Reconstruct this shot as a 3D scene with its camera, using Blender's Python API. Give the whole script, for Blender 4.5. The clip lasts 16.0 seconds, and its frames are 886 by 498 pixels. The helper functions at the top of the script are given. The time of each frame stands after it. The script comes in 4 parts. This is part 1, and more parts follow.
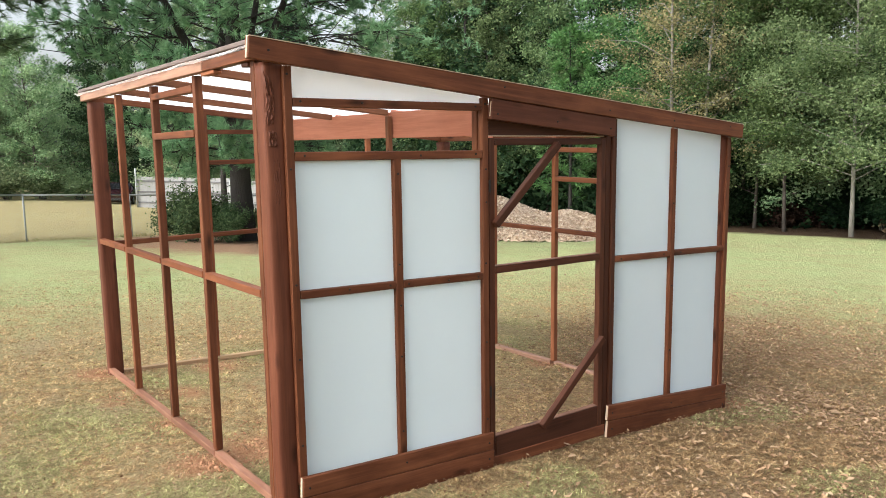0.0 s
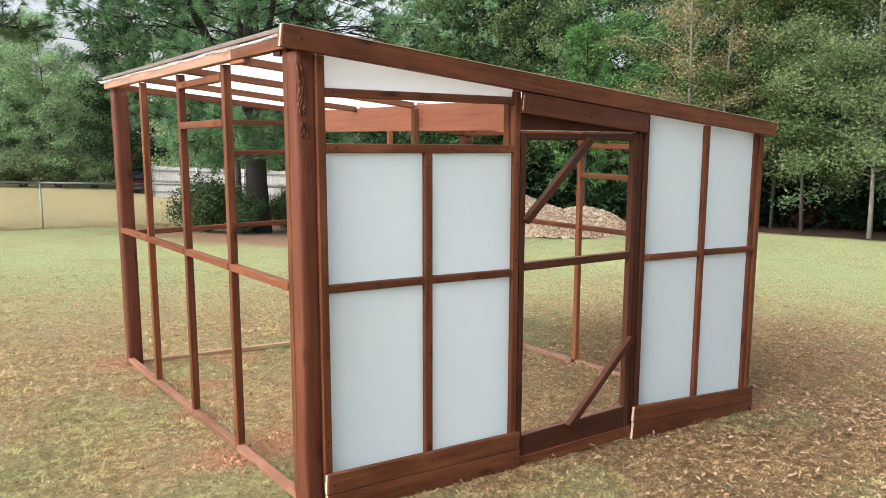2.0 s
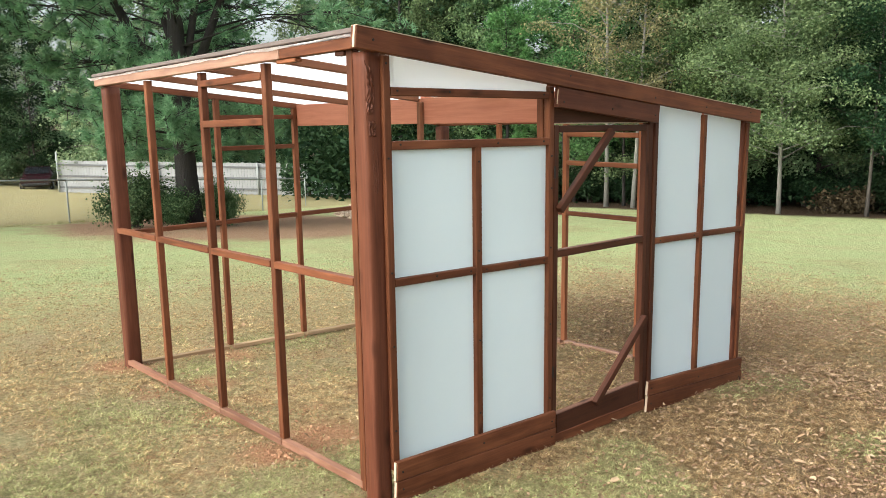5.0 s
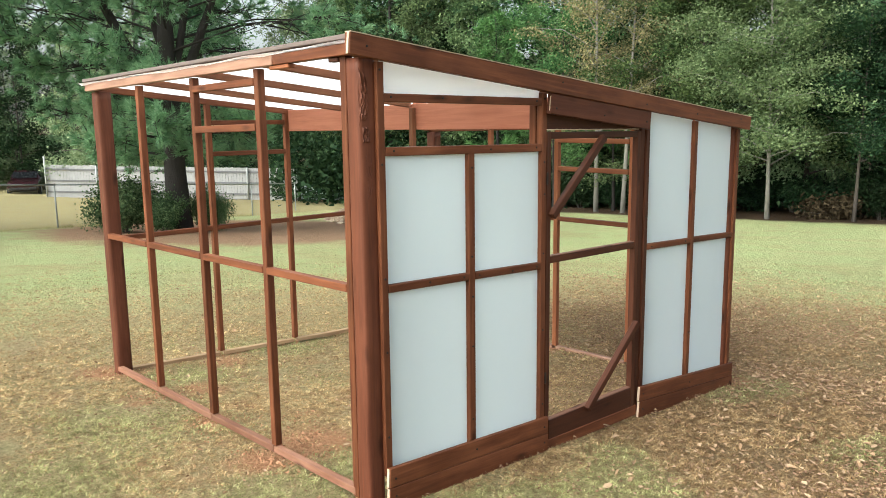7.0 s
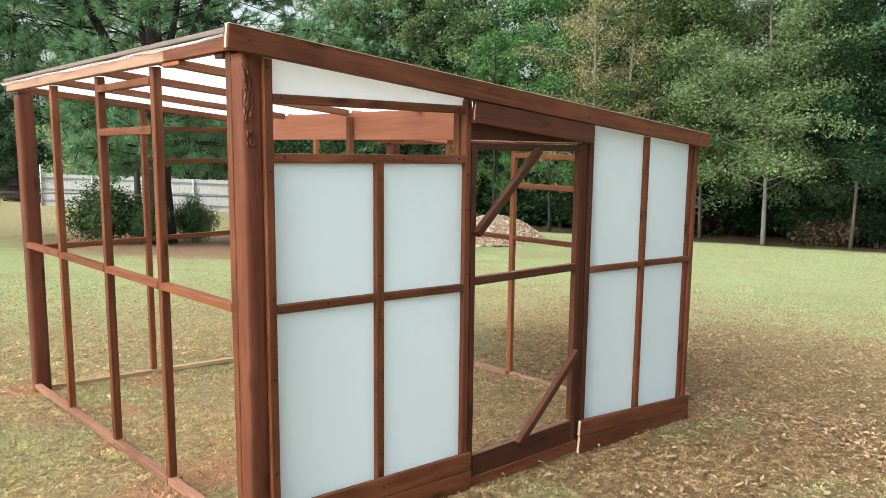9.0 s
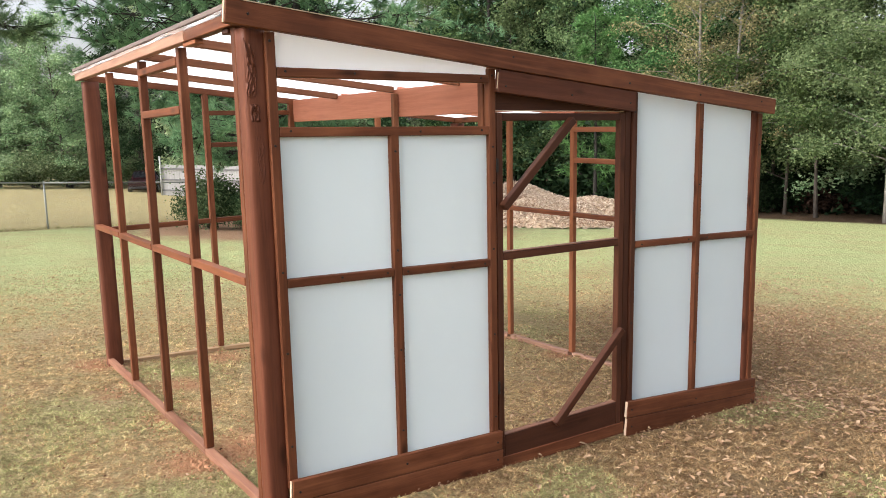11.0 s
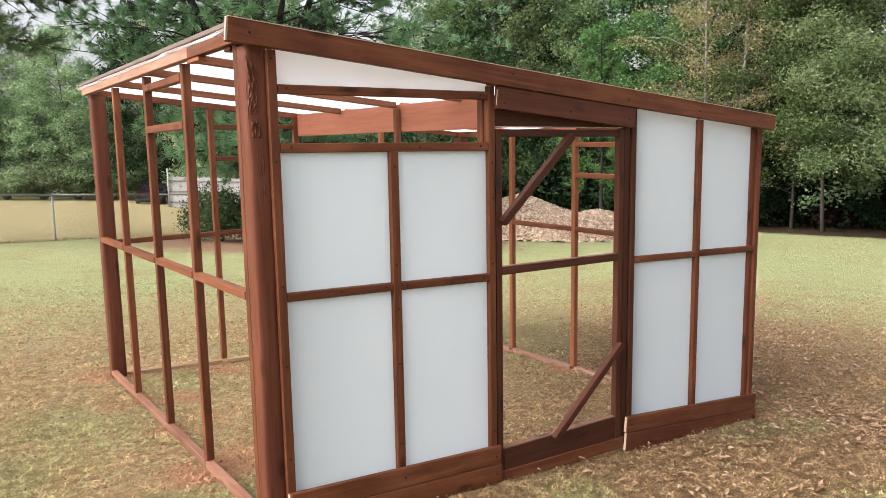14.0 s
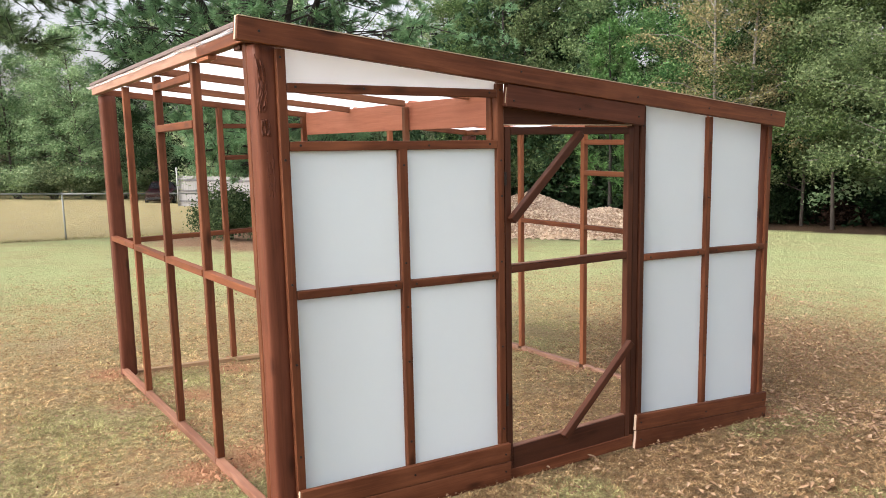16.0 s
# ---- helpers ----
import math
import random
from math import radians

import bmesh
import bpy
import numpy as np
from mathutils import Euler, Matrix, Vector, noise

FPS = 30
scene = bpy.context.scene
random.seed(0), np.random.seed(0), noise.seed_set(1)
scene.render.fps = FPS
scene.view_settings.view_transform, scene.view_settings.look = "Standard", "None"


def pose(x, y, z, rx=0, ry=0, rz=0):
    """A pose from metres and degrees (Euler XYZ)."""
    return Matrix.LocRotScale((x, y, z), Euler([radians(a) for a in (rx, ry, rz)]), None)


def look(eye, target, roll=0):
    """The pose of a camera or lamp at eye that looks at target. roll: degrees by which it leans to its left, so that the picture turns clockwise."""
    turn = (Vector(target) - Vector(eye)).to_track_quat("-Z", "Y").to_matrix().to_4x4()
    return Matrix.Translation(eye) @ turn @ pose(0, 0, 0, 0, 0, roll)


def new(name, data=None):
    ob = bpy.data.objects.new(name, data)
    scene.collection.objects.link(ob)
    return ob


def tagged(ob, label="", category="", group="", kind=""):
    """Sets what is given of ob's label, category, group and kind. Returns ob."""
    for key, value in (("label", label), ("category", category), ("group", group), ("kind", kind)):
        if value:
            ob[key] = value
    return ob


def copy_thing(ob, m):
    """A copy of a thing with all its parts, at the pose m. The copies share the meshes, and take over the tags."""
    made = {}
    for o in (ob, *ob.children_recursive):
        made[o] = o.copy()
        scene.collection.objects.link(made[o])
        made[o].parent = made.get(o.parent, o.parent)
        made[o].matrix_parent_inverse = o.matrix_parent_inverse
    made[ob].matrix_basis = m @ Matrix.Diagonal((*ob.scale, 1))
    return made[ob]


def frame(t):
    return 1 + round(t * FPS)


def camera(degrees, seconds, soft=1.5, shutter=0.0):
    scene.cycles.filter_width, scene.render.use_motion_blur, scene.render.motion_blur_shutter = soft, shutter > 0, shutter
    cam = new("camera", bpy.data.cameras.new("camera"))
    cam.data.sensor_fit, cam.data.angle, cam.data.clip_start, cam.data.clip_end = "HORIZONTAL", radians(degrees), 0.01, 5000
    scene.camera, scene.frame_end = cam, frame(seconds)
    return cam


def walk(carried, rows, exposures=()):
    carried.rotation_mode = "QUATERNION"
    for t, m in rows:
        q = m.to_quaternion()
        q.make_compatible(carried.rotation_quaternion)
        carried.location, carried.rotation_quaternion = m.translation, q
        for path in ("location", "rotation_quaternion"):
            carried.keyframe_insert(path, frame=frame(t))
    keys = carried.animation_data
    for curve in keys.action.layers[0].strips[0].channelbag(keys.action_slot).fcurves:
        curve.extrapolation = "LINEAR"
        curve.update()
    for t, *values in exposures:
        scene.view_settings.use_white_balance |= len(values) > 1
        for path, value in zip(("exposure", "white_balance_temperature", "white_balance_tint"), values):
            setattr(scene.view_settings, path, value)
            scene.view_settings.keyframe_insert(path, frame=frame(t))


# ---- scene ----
cam = camera(58.5, 16.0, soft=0.4)
PATH = [
    (0, (-1.315, -2.978, 1.649), (-0.141, -1.386, 1.352), -0.8),
    (0.5, (-1.309, -2.976, 1.65), (-0.138, -1.382, 1.355), -1.2),
    (1, (-1.308, -2.972, 1.647), (-0.147, -1.371, 1.351), -0.9),
    (1.5, (-1.312, -2.96, 1.649), (-0.157, -1.353, 1.36), -0.5),
    (2, (-1.344, -2.873, 1.645), (-0.194, -1.266, 1.334), 0.1),
    (2.5, (-1.44, -2.768, 1.658), (-0.226, -1.211, 1.338), -0.9),
    (3, (-1.536, -2.719, 1.686), (-0.29, -1.189, 1.361), -0.0),
    (3.5, (-1.662, -2.723, 1.693), (-0.423, -1.193, 1.339), -1.1),
    (4, (-1.799, -2.664, 1.708), (-0.523, -1.155, 1.398), -0.5),
    (4.5, (-1.883, -2.597, 1.693), (-0.577, -1.124, 1.339), -1.2),
    (4.7, (-1.9, -2.584, 1.693), (-0.584, -1.118, 1.344), -0.85),
    (6.8, (-1.916, -2.576, 1.709), (-0.598, -1.111, 1.37), -0.9),
    (7, (-1.917, -2.572, 1.699), (-0.58, -1.123, 1.364), -0.7),
    (7.5, (-1.889, -2.573, 1.695), (-0.544, -1.129, 1.368), -1.2),
    (8, (-1.766, -2.611, 1.705), (-0.399, -1.188, 1.377), -0.6),
    (8.5, (-1.57, -2.659, 1.697), (-0.248, -1.198, 1.35), 0.7),
    (9, (-1.402, -2.62, 1.65), (-0.066, -1.16, 1.36), 0.6),
    (9.5, (-1.238, -2.568, 1.609), (0.055, -1.07, 1.322), -0.8),
    (9.7, (-1.175, -2.604, 1.583), (0.013, -1.024, 1.28), -1.6),
    (11.8, (-1.058, -2.836, 1.595), (0.057, -1.21, 1.262), -1.1),
    (12, (-1.056, -2.839, 1.595), (0.063, -1.216, 1.261), -1.1),
    (12.5, (-1.05, -2.843, 1.598), (0.083, -1.228, 1.268), -1.1),
    (13, (-1.05, -2.84, 1.593), (0.062, -1.206, 1.285), -1.5),
    (13.5, (-1.056, -2.848, 1.598), (0.067, -1.22, 1.299), -1.3),
    (14, (-1.055, -2.845, 1.604), (0.053, -1.207, 1.309), -1.0),
    (14.5, (-1.054, -2.841, 1.601), (0.059, -1.205, 1.315), -1.0),
    (15, (-1.056, -2.844, 1.602), (0.048, -1.203, 1.307), -1.2),
    (15.5, (-1.058, -2.845, 1.6), (0.033, -1.197, 1.294), -1.2),
    (16, (-1.06, -2.845, 1.603), (0.031, -1.195, 1.304), -1.2),
]
WHITE = [(0.0, 1.12, 6350, 9), (2.5, 1.12, 6350, 10), (4.5, 1.13, 6300, 5), (8.0, 1.15, 6300, 3), (9.5, 1.15, 6300, 5), (12.0, 1.13, 6550, 16), (16.0, 1.13, 6550, 16)]
walk(cam, [(t, look(eye, target, roll)) for t, eye, target, roll in PATH], WHITE)

# ---- light: bright, hazy overcast ----
world = bpy.data.worlds.new("world")
scene.world = world
world.use_nodes = True
wn = world.node_tree
wn.nodes.clear()
sky = wn.nodes.new("ShaderNodeTexSky")
sky.sky_type = "NISHITA"
sky.sun_disc = False
sky.sun_elevation, sky.sun_rotation = radians(39), radians(-86)
sky.air_density, sky.dust_density, sky.ozone_density = 1.0, 4.0, 1.0
grey = wn.nodes.new("ShaderNodeHueSaturation")
grey.inputs["Saturation"].default_value = 0.38
bg = wn.nodes.new("ShaderNodeBackground")
bg.inputs["Strength"].default_value = 0.14
wout = wn.nodes.new("ShaderNodeOutputWorld")
wn.links.new(sky.outputs[0], grey.inputs["Color"])
wn.links.new(grey.outputs[0], bg.inputs["Color"])
wn.links.new(bg.outputs[0], wout.inputs["Surface"])
sun = new("sun", bpy.data.lights.new("sun", "SUN"))
sun.data.energy, sun.data.angle, sun.data.color = 2.2, radians(60), (1.0, 0.96, 0.9)
sun.matrix_world = look((-20, 1.5, 16), (0, 0, 0))


# ---- materials ----
def nodes_of(name):
    m = bpy.data.materials.new(name)
    m.use_nodes = True
    t = m.node_tree
    t.nodes.clear()
    out = t.nodes.new("ShaderNodeOutputMaterial")
    b = t.nodes.new("ShaderNodeBsdfPrincipled")
    t.links.new(b.outputs[0], out.inputs[0])
    return m, t, b, out


def noise_node(t, vec, scale, detail=4.0, rough=0.55, distort=0.0):
    n = t.nodes.new("ShaderNodeTexNoise")
    n.inputs["Scale"].default_value = scale
    n.inputs["Detail"].default_value = detail
    n.inputs["Roughness"].default_value = rough
    n.inputs["Distortion"].default_value = distort
    if vec is not None:
        t.links.new(vec, n.inputs["Vector"])
    return n.outputs["Fac"]


def ramp(t, fac, stops):
    r = t.nodes.new("ShaderNodeValToRGB")
    e = r.color_ramp.elements
    while len(e) < len(stops):
        e.new(0.5)
    for el, (p, c) in zip(e, stops):
        el.position, el.color = p, (*c, 1)
    t.links.new(fac, r.inputs[0])
    return r.outputs[0]


def mix(t, fac, a, b, mode="MIX"):
    n = t.nodes.new("ShaderNodeMix")
    n.data_type, n.blend_type = "RGBA", mode
    for sock, v in ((n.inputs[0], fac), (n.inputs[6], a), (n.inputs[7], b)):
        if hasattr(v, "is_linked"):
            t.links.new(v, sock)
        elif isinstance(v, (int, float)):
            sock.default_value = v
        else:
            sock.default_value = (*v, 1)
    return n.outputs[2]


def maths(t, op, a, b=0.0, clamp=False):
    n = t.nodes.new("ShaderNodeMath")
    n.operation, n.use_clamp = op, clamp
    for sock, v in ((n.inputs[0], a), (n.inputs[1], b)):
        if hasattr(v, "is_linked"):
            t.links.new(v, sock)
        else:
            sock.default_value = v
    return n.outputs[0]


def bump(t, b, height, strength, dist):
    n = t.nodes.new("ShaderNodeBump")
    n.inputs["Strength"].default_value, n.inputs["Distance"].default_value = strength, dist
    t.links.new(height, n.inputs["Height"])
    t.links.new(n.outputs[0], b.inputs["Normal"])


def object_coords(t, sx, sy, sz, shift=True):
    c = t.nodes.new("ShaderNodeTexCoord")
    m = t.nodes.new("ShaderNodeMapping")
    m.inputs["Scale"].default_value = (sx, sy, sz)
    t.links.new(c.outputs["Object"], m.inputs["Vector"])
    if shift:
        o = t.nodes.new("ShaderNodeObjectInfo")
        s = t.nodes.new("ShaderNodeVectorMath")
        s.operation = "SCALE"
        s.inputs[0].default_value = (37.0, 19.0, 53.0)
        t.links.new(o.outputs["Random"], s.inputs["Scale"])
        t.links.new(s.outputs[0], m.inputs["Location"])
    return m.outputs[0]


def stained_wood(name, dark, mid, light, rough=0.55, worn=0.25):
    """Stained sawn timber: the grain runs along the piece's own x."""
    m, t, b, out = nodes_of(name)
    v = object_coords(t, 0.9, 17, 17)
    grain = noise_node(t, v, 2.2, 7, 0.62, 0.8)
    col = ramp(t, grain, [(0.15, dark), (0.5, mid), (0.95, light)])
    v2 = object_coords(t, 2.0, 5, 5)
    blotch = noise_node(t, v2, 1.7, 3, 0.6)
    col = mix(t, maths(t, "MULTIPLY", ramp_fac(t, blotch, 0.42, 0.75), worn), col, light)
    # knots
    vo = t.nodes.new("ShaderNodeTexVoronoi")
    vo.inputs["Scale"].default_value = 1.0
    t.links.new(object_coords(t, 2.6, 9, 9), vo.inputs["Vector"])
    knot = ramp_fac(t, vo.outputs["Distance"], 0.17, 0.05)
    col = mix(t, maths(t, "MULTIPLY", knot, 0.75), col, tuple(c * 0.35 for c in dark))
    info = t.nodes.new("ShaderNodeObjectInfo")
    h = t.nodes.new("ShaderNodeHueSaturation")
    t.links.new(maths(t, "ADD", maths(t, "MULTIPLY", info.outputs["Random"], 0.34), 0.84), h.inputs["Value"])
    t.links.new(col, h.inputs["Color"])
    t.links.new(h.outputs[0], b.inputs["Base Color"])
    t.links.new(maths(t, "ADD", maths(t, "MULTIPLY", grain, 0.25), rough - 0.12), b.inputs["Roughness"])
    b.inputs["Specular IOR Level"].default_value = 0.18
    bump(t, b, grain, 0.35, 0.004)
    return m


def ramp_fac(t, fac, lo, hi):
    n = t.nodes.new("ShaderNodeMapRange")
    n.inputs["From Min"].default_value, n.inputs["From Max"].default_value = lo, hi
    t.links.new(fac, n.inputs["Value"])
    return n.outputs[0]


WOOD = stained_wood("stained_wood", (0.042, 0.013, 0.0062), (0.108, 0.0345, 0.0148), (0.24, 0.088, 0.04), worn=0.4)
WOOD_DARK = stained_wood("dark_stained_wood", (0.026, 0.0085, 0.005), (0.054, 0.018, 0.009), (0.1, 0.036, 0.018))
WOOD_POST = stained_wood("rough_post_wood", (0.04, 0.0125, 0.007), (0.092, 0.029, 0.015), (0.17, 0.06, 0.032), worn=0.3)
WOOD_MID = stained_wood("red_stained_wood", (0.14, 0.048, 0.022), (0.235, 0.083, 0.037), (0.35, 0.137, 0.064), worn=0.3)
WOOD_PALE = stained_wood("thinly_stained_wood", (0.1, 0.042, 0.027), (0.175, 0.08, 0.05), (0.32, 0.175, 0.115), worn=0.45)
WOOD_PLATE = stained_wood("faded_plate_wood", (0.17, 0.086, 0.058), (0.275, 0.15, 0.103), (0.43, 0.27, 0.19), worn=0.45)
WOOD_SILL = stained_wood("pale_tan_sill_wood", (0.24, 0.14, 0.075), (0.36, 0.235, 0.135), (0.5, 0.36, 0.225), worn=0.4)
WOOD_RAFTER = stained_wood("brown_rafter_wood", (0.1, 0.038, 0.02), (0.18, 0.07, 0.035), (0.3, 0.13, 0.065))
WOOD_LIGHT = stained_wood("orange_stained_wood", (0.34, 0.12, 0.07), (0.47, 0.175, 0.105), (0.62, 0.265, 0.17), worn=0.25)
WOOD_RAW = stained_wood("raw_end_wood", (0.42, 0.3, 0.2), (0.55, 0.42, 0.3), (0.68, 0.55, 0.42))



def plain(name, c1, c2, scale, rough=0.6, metal=0.0, bumpy=0.15, dist=0.005):
    m, t, b, out = nodes_of(name)
    v = object_coords(t, 1, 1, 1)
    n1 = noise_node(t, v, scale, 5)
    n2 = noise_node(t, v, scale * 7, 4)
    col = mix(t, n1, c1, c2)
    col = mix(t, maths(t, "MULTIPLY", n2, 0.35), col, tuple(c * 0.55 for c in c1))
    t.links.new(col, b.inputs["Base Color"])
    b.inputs["Roughness"].default_value, b.inputs["Metallic"].default_value = rough, metal
    bump(t, b, n2, bumpy, dist)
    return m


def sheeting(name, colour, through_part, rough):
    """Thin milky plastic: part of the light passes, most is scattered."""
    m, t, b, out = nodes_of(name)
    v = object_coords(t, 1, 1, 1)
    n = noise_node(t, v, 2.5, 3)
    col = mix(t, n, tuple(c * 0.96 for c in colour), colour)
    t.links.new(col, b.inputs["Base Color"])
    b.inputs["Roughness"].default_value = rough
    b.inputs["Specular IOR Level"].default_value = 0.3
    bump(t, b, noise_node(t, object_coords(t, 1.5, 1.5, 0.6), 3.0, 2), 0.12, 0.02)
    tr = t.nodes.new("ShaderNodeBsdfTranslucent")
    t.links.new(col, tr.inputs["Color"])
    mx = t.nodes.new("ShaderNodeMixShader")
    mx.inputs[0].default_value = through_part
    t.links.new(b.outputs[0], mx.inputs[1])
    t.links.new(tr.outputs[0], mx.inputs[2])
    t.links.new(mx.outputs[0], out.inputs[0])
    return m


PANEL = sheeting("white_plastic_sheet", (0.64, 0.735, 0.77), 0.42, 0.45)
# lighter copy of PANEL: light from behind the triangle is put into the colour
PANEL_BACKLIT = sheeting("backlit_white_plastic_sheet", (0.93, 0.95, 0.96), 0.68, 0.4)
ROOFING = sheeting("clear_white_roof_sheet", (0.97, 0.975, 0.98), 0.94, 0.35)
SCREW = plain("dark_screw_steel", (0.02, 0.017, 0.015), (0.05, 0.04, 0.035), 60, 0.5, 0.7)
GALV = plain("galvanised_steel", (0.3, 0.32, 0.31), (0.42, 0.44, 0.43), 9, 0.6, 0.2)
SHINGLE = plain("weathered_grey_batten", (0.13, 0.1, 0.09), (0.2, 0.15, 0.13), 12, 0.8)
BARK = plain("brown_bark", (0.06, 0.05, 0.042), (0.12, 0.1, 0.085), 6, 0.9, 0, 0.8, 0.03)
PINE_BARK = plain("dark_pine_bark", (0.022, 0.019, 0.017), (0.045, 0.038, 0.034), 5, 0.95, 0, 0.9, 0.05)
PALE_BARK = plain("pale_grey_bark", (0.17, 0.16, 0.14), (0.3, 0.28, 0.25), 6, 0.9, 0, 0.6, 0.02)
GREY_WOOD = plain("weathered_grey_wood", (0.3, 0.3, 0.3), (0.48, 0.48, 0.48), 3, 0.85)
RAIL_WOOD = plain("dark_weathered_wood", (0.13, 0.13, 0.135), (0.22, 0.22, 0.225), 3, 0.85)
HULL = plain("white_gelcoat", (0.62, 0.66, 0.7), (0.72, 0.75, 0.78), 2, 0.35)
CAR_PAINT = plain("dark_maroon_paint", (0.018, 0.004, 0.006), (0.028, 0.006, 0.009), 3, 0.25, 0, 0.0)
CAR_GLASS = plain("dark_car_glass", (0.015, 0.017, 0.02), (0.02, 0.022, 0.025), 3, 0.08, 0, 0.0)
RUBBER = plain("black_rubber", (0.012, 0.012, 0.012), (0.025, 0.025, 0.025), 20, 0.8)
CHROME = plain("dull_silver", (0.5, 0.5, 0.52), (0.6, 0.6, 0.62), 5, 0.35, 0.3, 0.0)
LAMP_RED = plain("red_lamp_plastic", (0.25, 0.02, 0.02), (0.3, 0.03, 0.03), 5, 0.3, 0, 0.0)


def foliage(name, dark, mid, light, rough=0.6, through_part=0.3, clump=0.7):
    m, t, b, out = nodes_of(name)
    g = t.nodes.new("ShaderNodeNewGeometry")
    info = t.nodes.new("ShaderNodeObjectInfo")
    col = ramp(t, g.outputs["Random Per Island"], [(0.0, dark), (0.55, mid), (1.0, light)])
    patch = noise_node(t, object_coords(t, 1, 1, 1), clump, 3)
    col = mix(t, ramp_fac(t, patch, 0.45, 0.7), col, mix(t, 0.5, col, light))
    h = t.nodes.new("ShaderNodeHueSaturation")
    t.links.new(maths(t, "ADD", maths(t, "MULTIPLY", info.outputs["Random"], 0.05), 0.475), h.inputs["Hue"])
    t.links.new(maths(t, "ADD", maths(t, "MULTIPLY", info.outputs["Random"], 0.5), 0.75), h.inputs["Value"])
    t.links.new(col, h.inputs["Color"])
    col = h.outputs[0]
    t.links.new(col, b.inputs["Base Color"])
    b.inputs["Roughness"].default_value = rough
    b.inputs["Specular IOR Level"].default_value = 0.08
    tr = t.nodes.new("ShaderNodeBsdfTranslucent")
    t.links.new(col, tr.inputs["Color"])
    mx = t.nodes.new("ShaderNodeMixShader")
    mx.inputs[0].default_value = through_part
    t.links.new(b.outputs[0], mx.inputs[1])
    t.links.new(tr.outputs[0], mx.inputs[2])
    t.links.new(mx.outputs[0], out.inputs[0])
    return m


LEAF = foliage("green_leaves", (0.02, 0.05, 0.018), (0.068, 0.135, 0.048), (0.19, 0.285, 0.11))
LEAF_OAK = foliage("olive_oak_leaves", (0.03, 0.064, 0.027), (0.103, 0.172, 0.074), (0.25, 0.34, 0.155))
# dark green leaves, lowered further so the colour carries the wood's shade
LEAF_SHADED = foliage("shade_darkened_leaves", (0.008, 0.022, 0.01), (0.02, 0.047, 0.021), (0.05, 0.093, 0.04))
LEAF_BUSH = foliage("evergreen_bush_leaves", (0.02, 0.05, 0.02), (0.06, 0.115, 0.048), (0.17, 0.25, 0.115))
LEAF_RUST = foliage("turning_leaves", (0.09, 0.095, 0.048), (0.215, 0.205, 0.105), (0.38, 0.32, 0.165))
LEAF_PALE = foliage("pale_olive_leaves", (0.055, 0.095, 0.04), (0.128, 0.19, 0.084), (0.27, 0.345, 0.168), through_part=0.42)
# far leaves: the haze of distance is mixed into this paler green
LEAF_HAZED = foliage("haze_paled_leaves", (0.1, 0.165, 0.08), (0.22, 0.315, 0.16), (0.4, 0.49, 0.28), through_part=0.42)
NEEDLE = foliage("pine_needles", (0.1, 0.2, 0.1), (0.17, 0.295, 0.155), (0.3, 0.44, 0.255), through_part=0.42, clump=2.4)
NEEDLE_BRIGHT = foliage("young_pine_needles", (0.05, 0.13, 0.042), (0.1, 0.225, 0.072), (0.19, 0.35, 0.125), through_part=0.25, clump=2.4)


def turf(name, stops, dead, through_part=0.2):
    """Matted short grass: every blade its own tone, with dead patches and painted gap shadow at three sizes."""
    m, t, b, out = nodes_of(name)
    g = t.nodes.new("ShaderNodeNewGeometry")
    v = object_coords(t, 1, 1, 1, False)
    col = ramp(t, g.outputs["Random Per Island"], list(zip((0.0, 0.4, 0.75, 1.0), stops)))
    # small shadows between clumps, put into the blade colour by noise
    clump = ramp_fac(t, noise_node(t, v, 15, 5, 0.7), 0.56, 0.44)
    col = mix(t, maths(t, "MULTIPLY", clump, 0.85), col, dead)
    patch = ramp_fac(t, noise_node(t, v, 4.5, 4, 0.6), 0.62, 0.42)
    col = mix(t, maths(t, "MULTIPLY", patch, 0.55), col, mix(t, 0.5, col, dead))
    t.links.new(col, b.inputs["Base Color"])
    b.inputs["Roughness"].default_value = 0.75
    b.inputs["Specular IOR Level"].default_value = 0.08
    tr = t.nodes.new("ShaderNodeBsdfTranslucent")
    t.links.new(col, tr.inputs["Color"])
    mx = t.nodes.new("ShaderNodeMixShader")
    mx.inputs[0].default_value = through_part
    t.links.new(b.outputs[0], mx.inputs[1])
    t.links.new(tr.outputs[0], mx.inputs[2])
    t.links.new(mx.outputs[0], out.inputs[0])
    return m


GRASS = turf("short_dry_grass", ((0.34, 0.215, 0.093), (0.66, 0.46, 0.222), (0.79, 0.59, 0.308), (0.87, 0.7, 0.41)), (0.21, 0.14, 0.068))
GRASS_GREEN = turf("green_grass", ((0.22, 0.225, 0.09), (0.42, 0.42, 0.175), (0.57, 0.54, 0.25), (0.7, 0.63, 0.34)), (0.17, 0.155, 0.068))
GRASS_BROWN = turf("dead_brown_grass", ((0.25, 0.15, 0.07), (0.44, 0.285, 0.142), (0.56, 0.39, 0.208), (0.67, 0.505, 0.295)), (0.14, 0.085, 0.042))
LITTER = foliage("dry_fallen_leaves", (0.15, 0.09, 0.046), (0.325, 0.212, 0.118), (0.49, 0.36, 0.225), 0.75, 0.1)
CHIPS = foliage("wood_chips", (0.26, 0.175, 0.11), (0.57, 0.445, 0.315), (0.84, 0.73, 0.57), 0.85, 0.0)
BRUSH = foliage("dead_brush", (0.02, 0.014, 0.009), (0.042, 0.028, 0.018), (0.085, 0.057, 0.036), 0.85, 0.0)


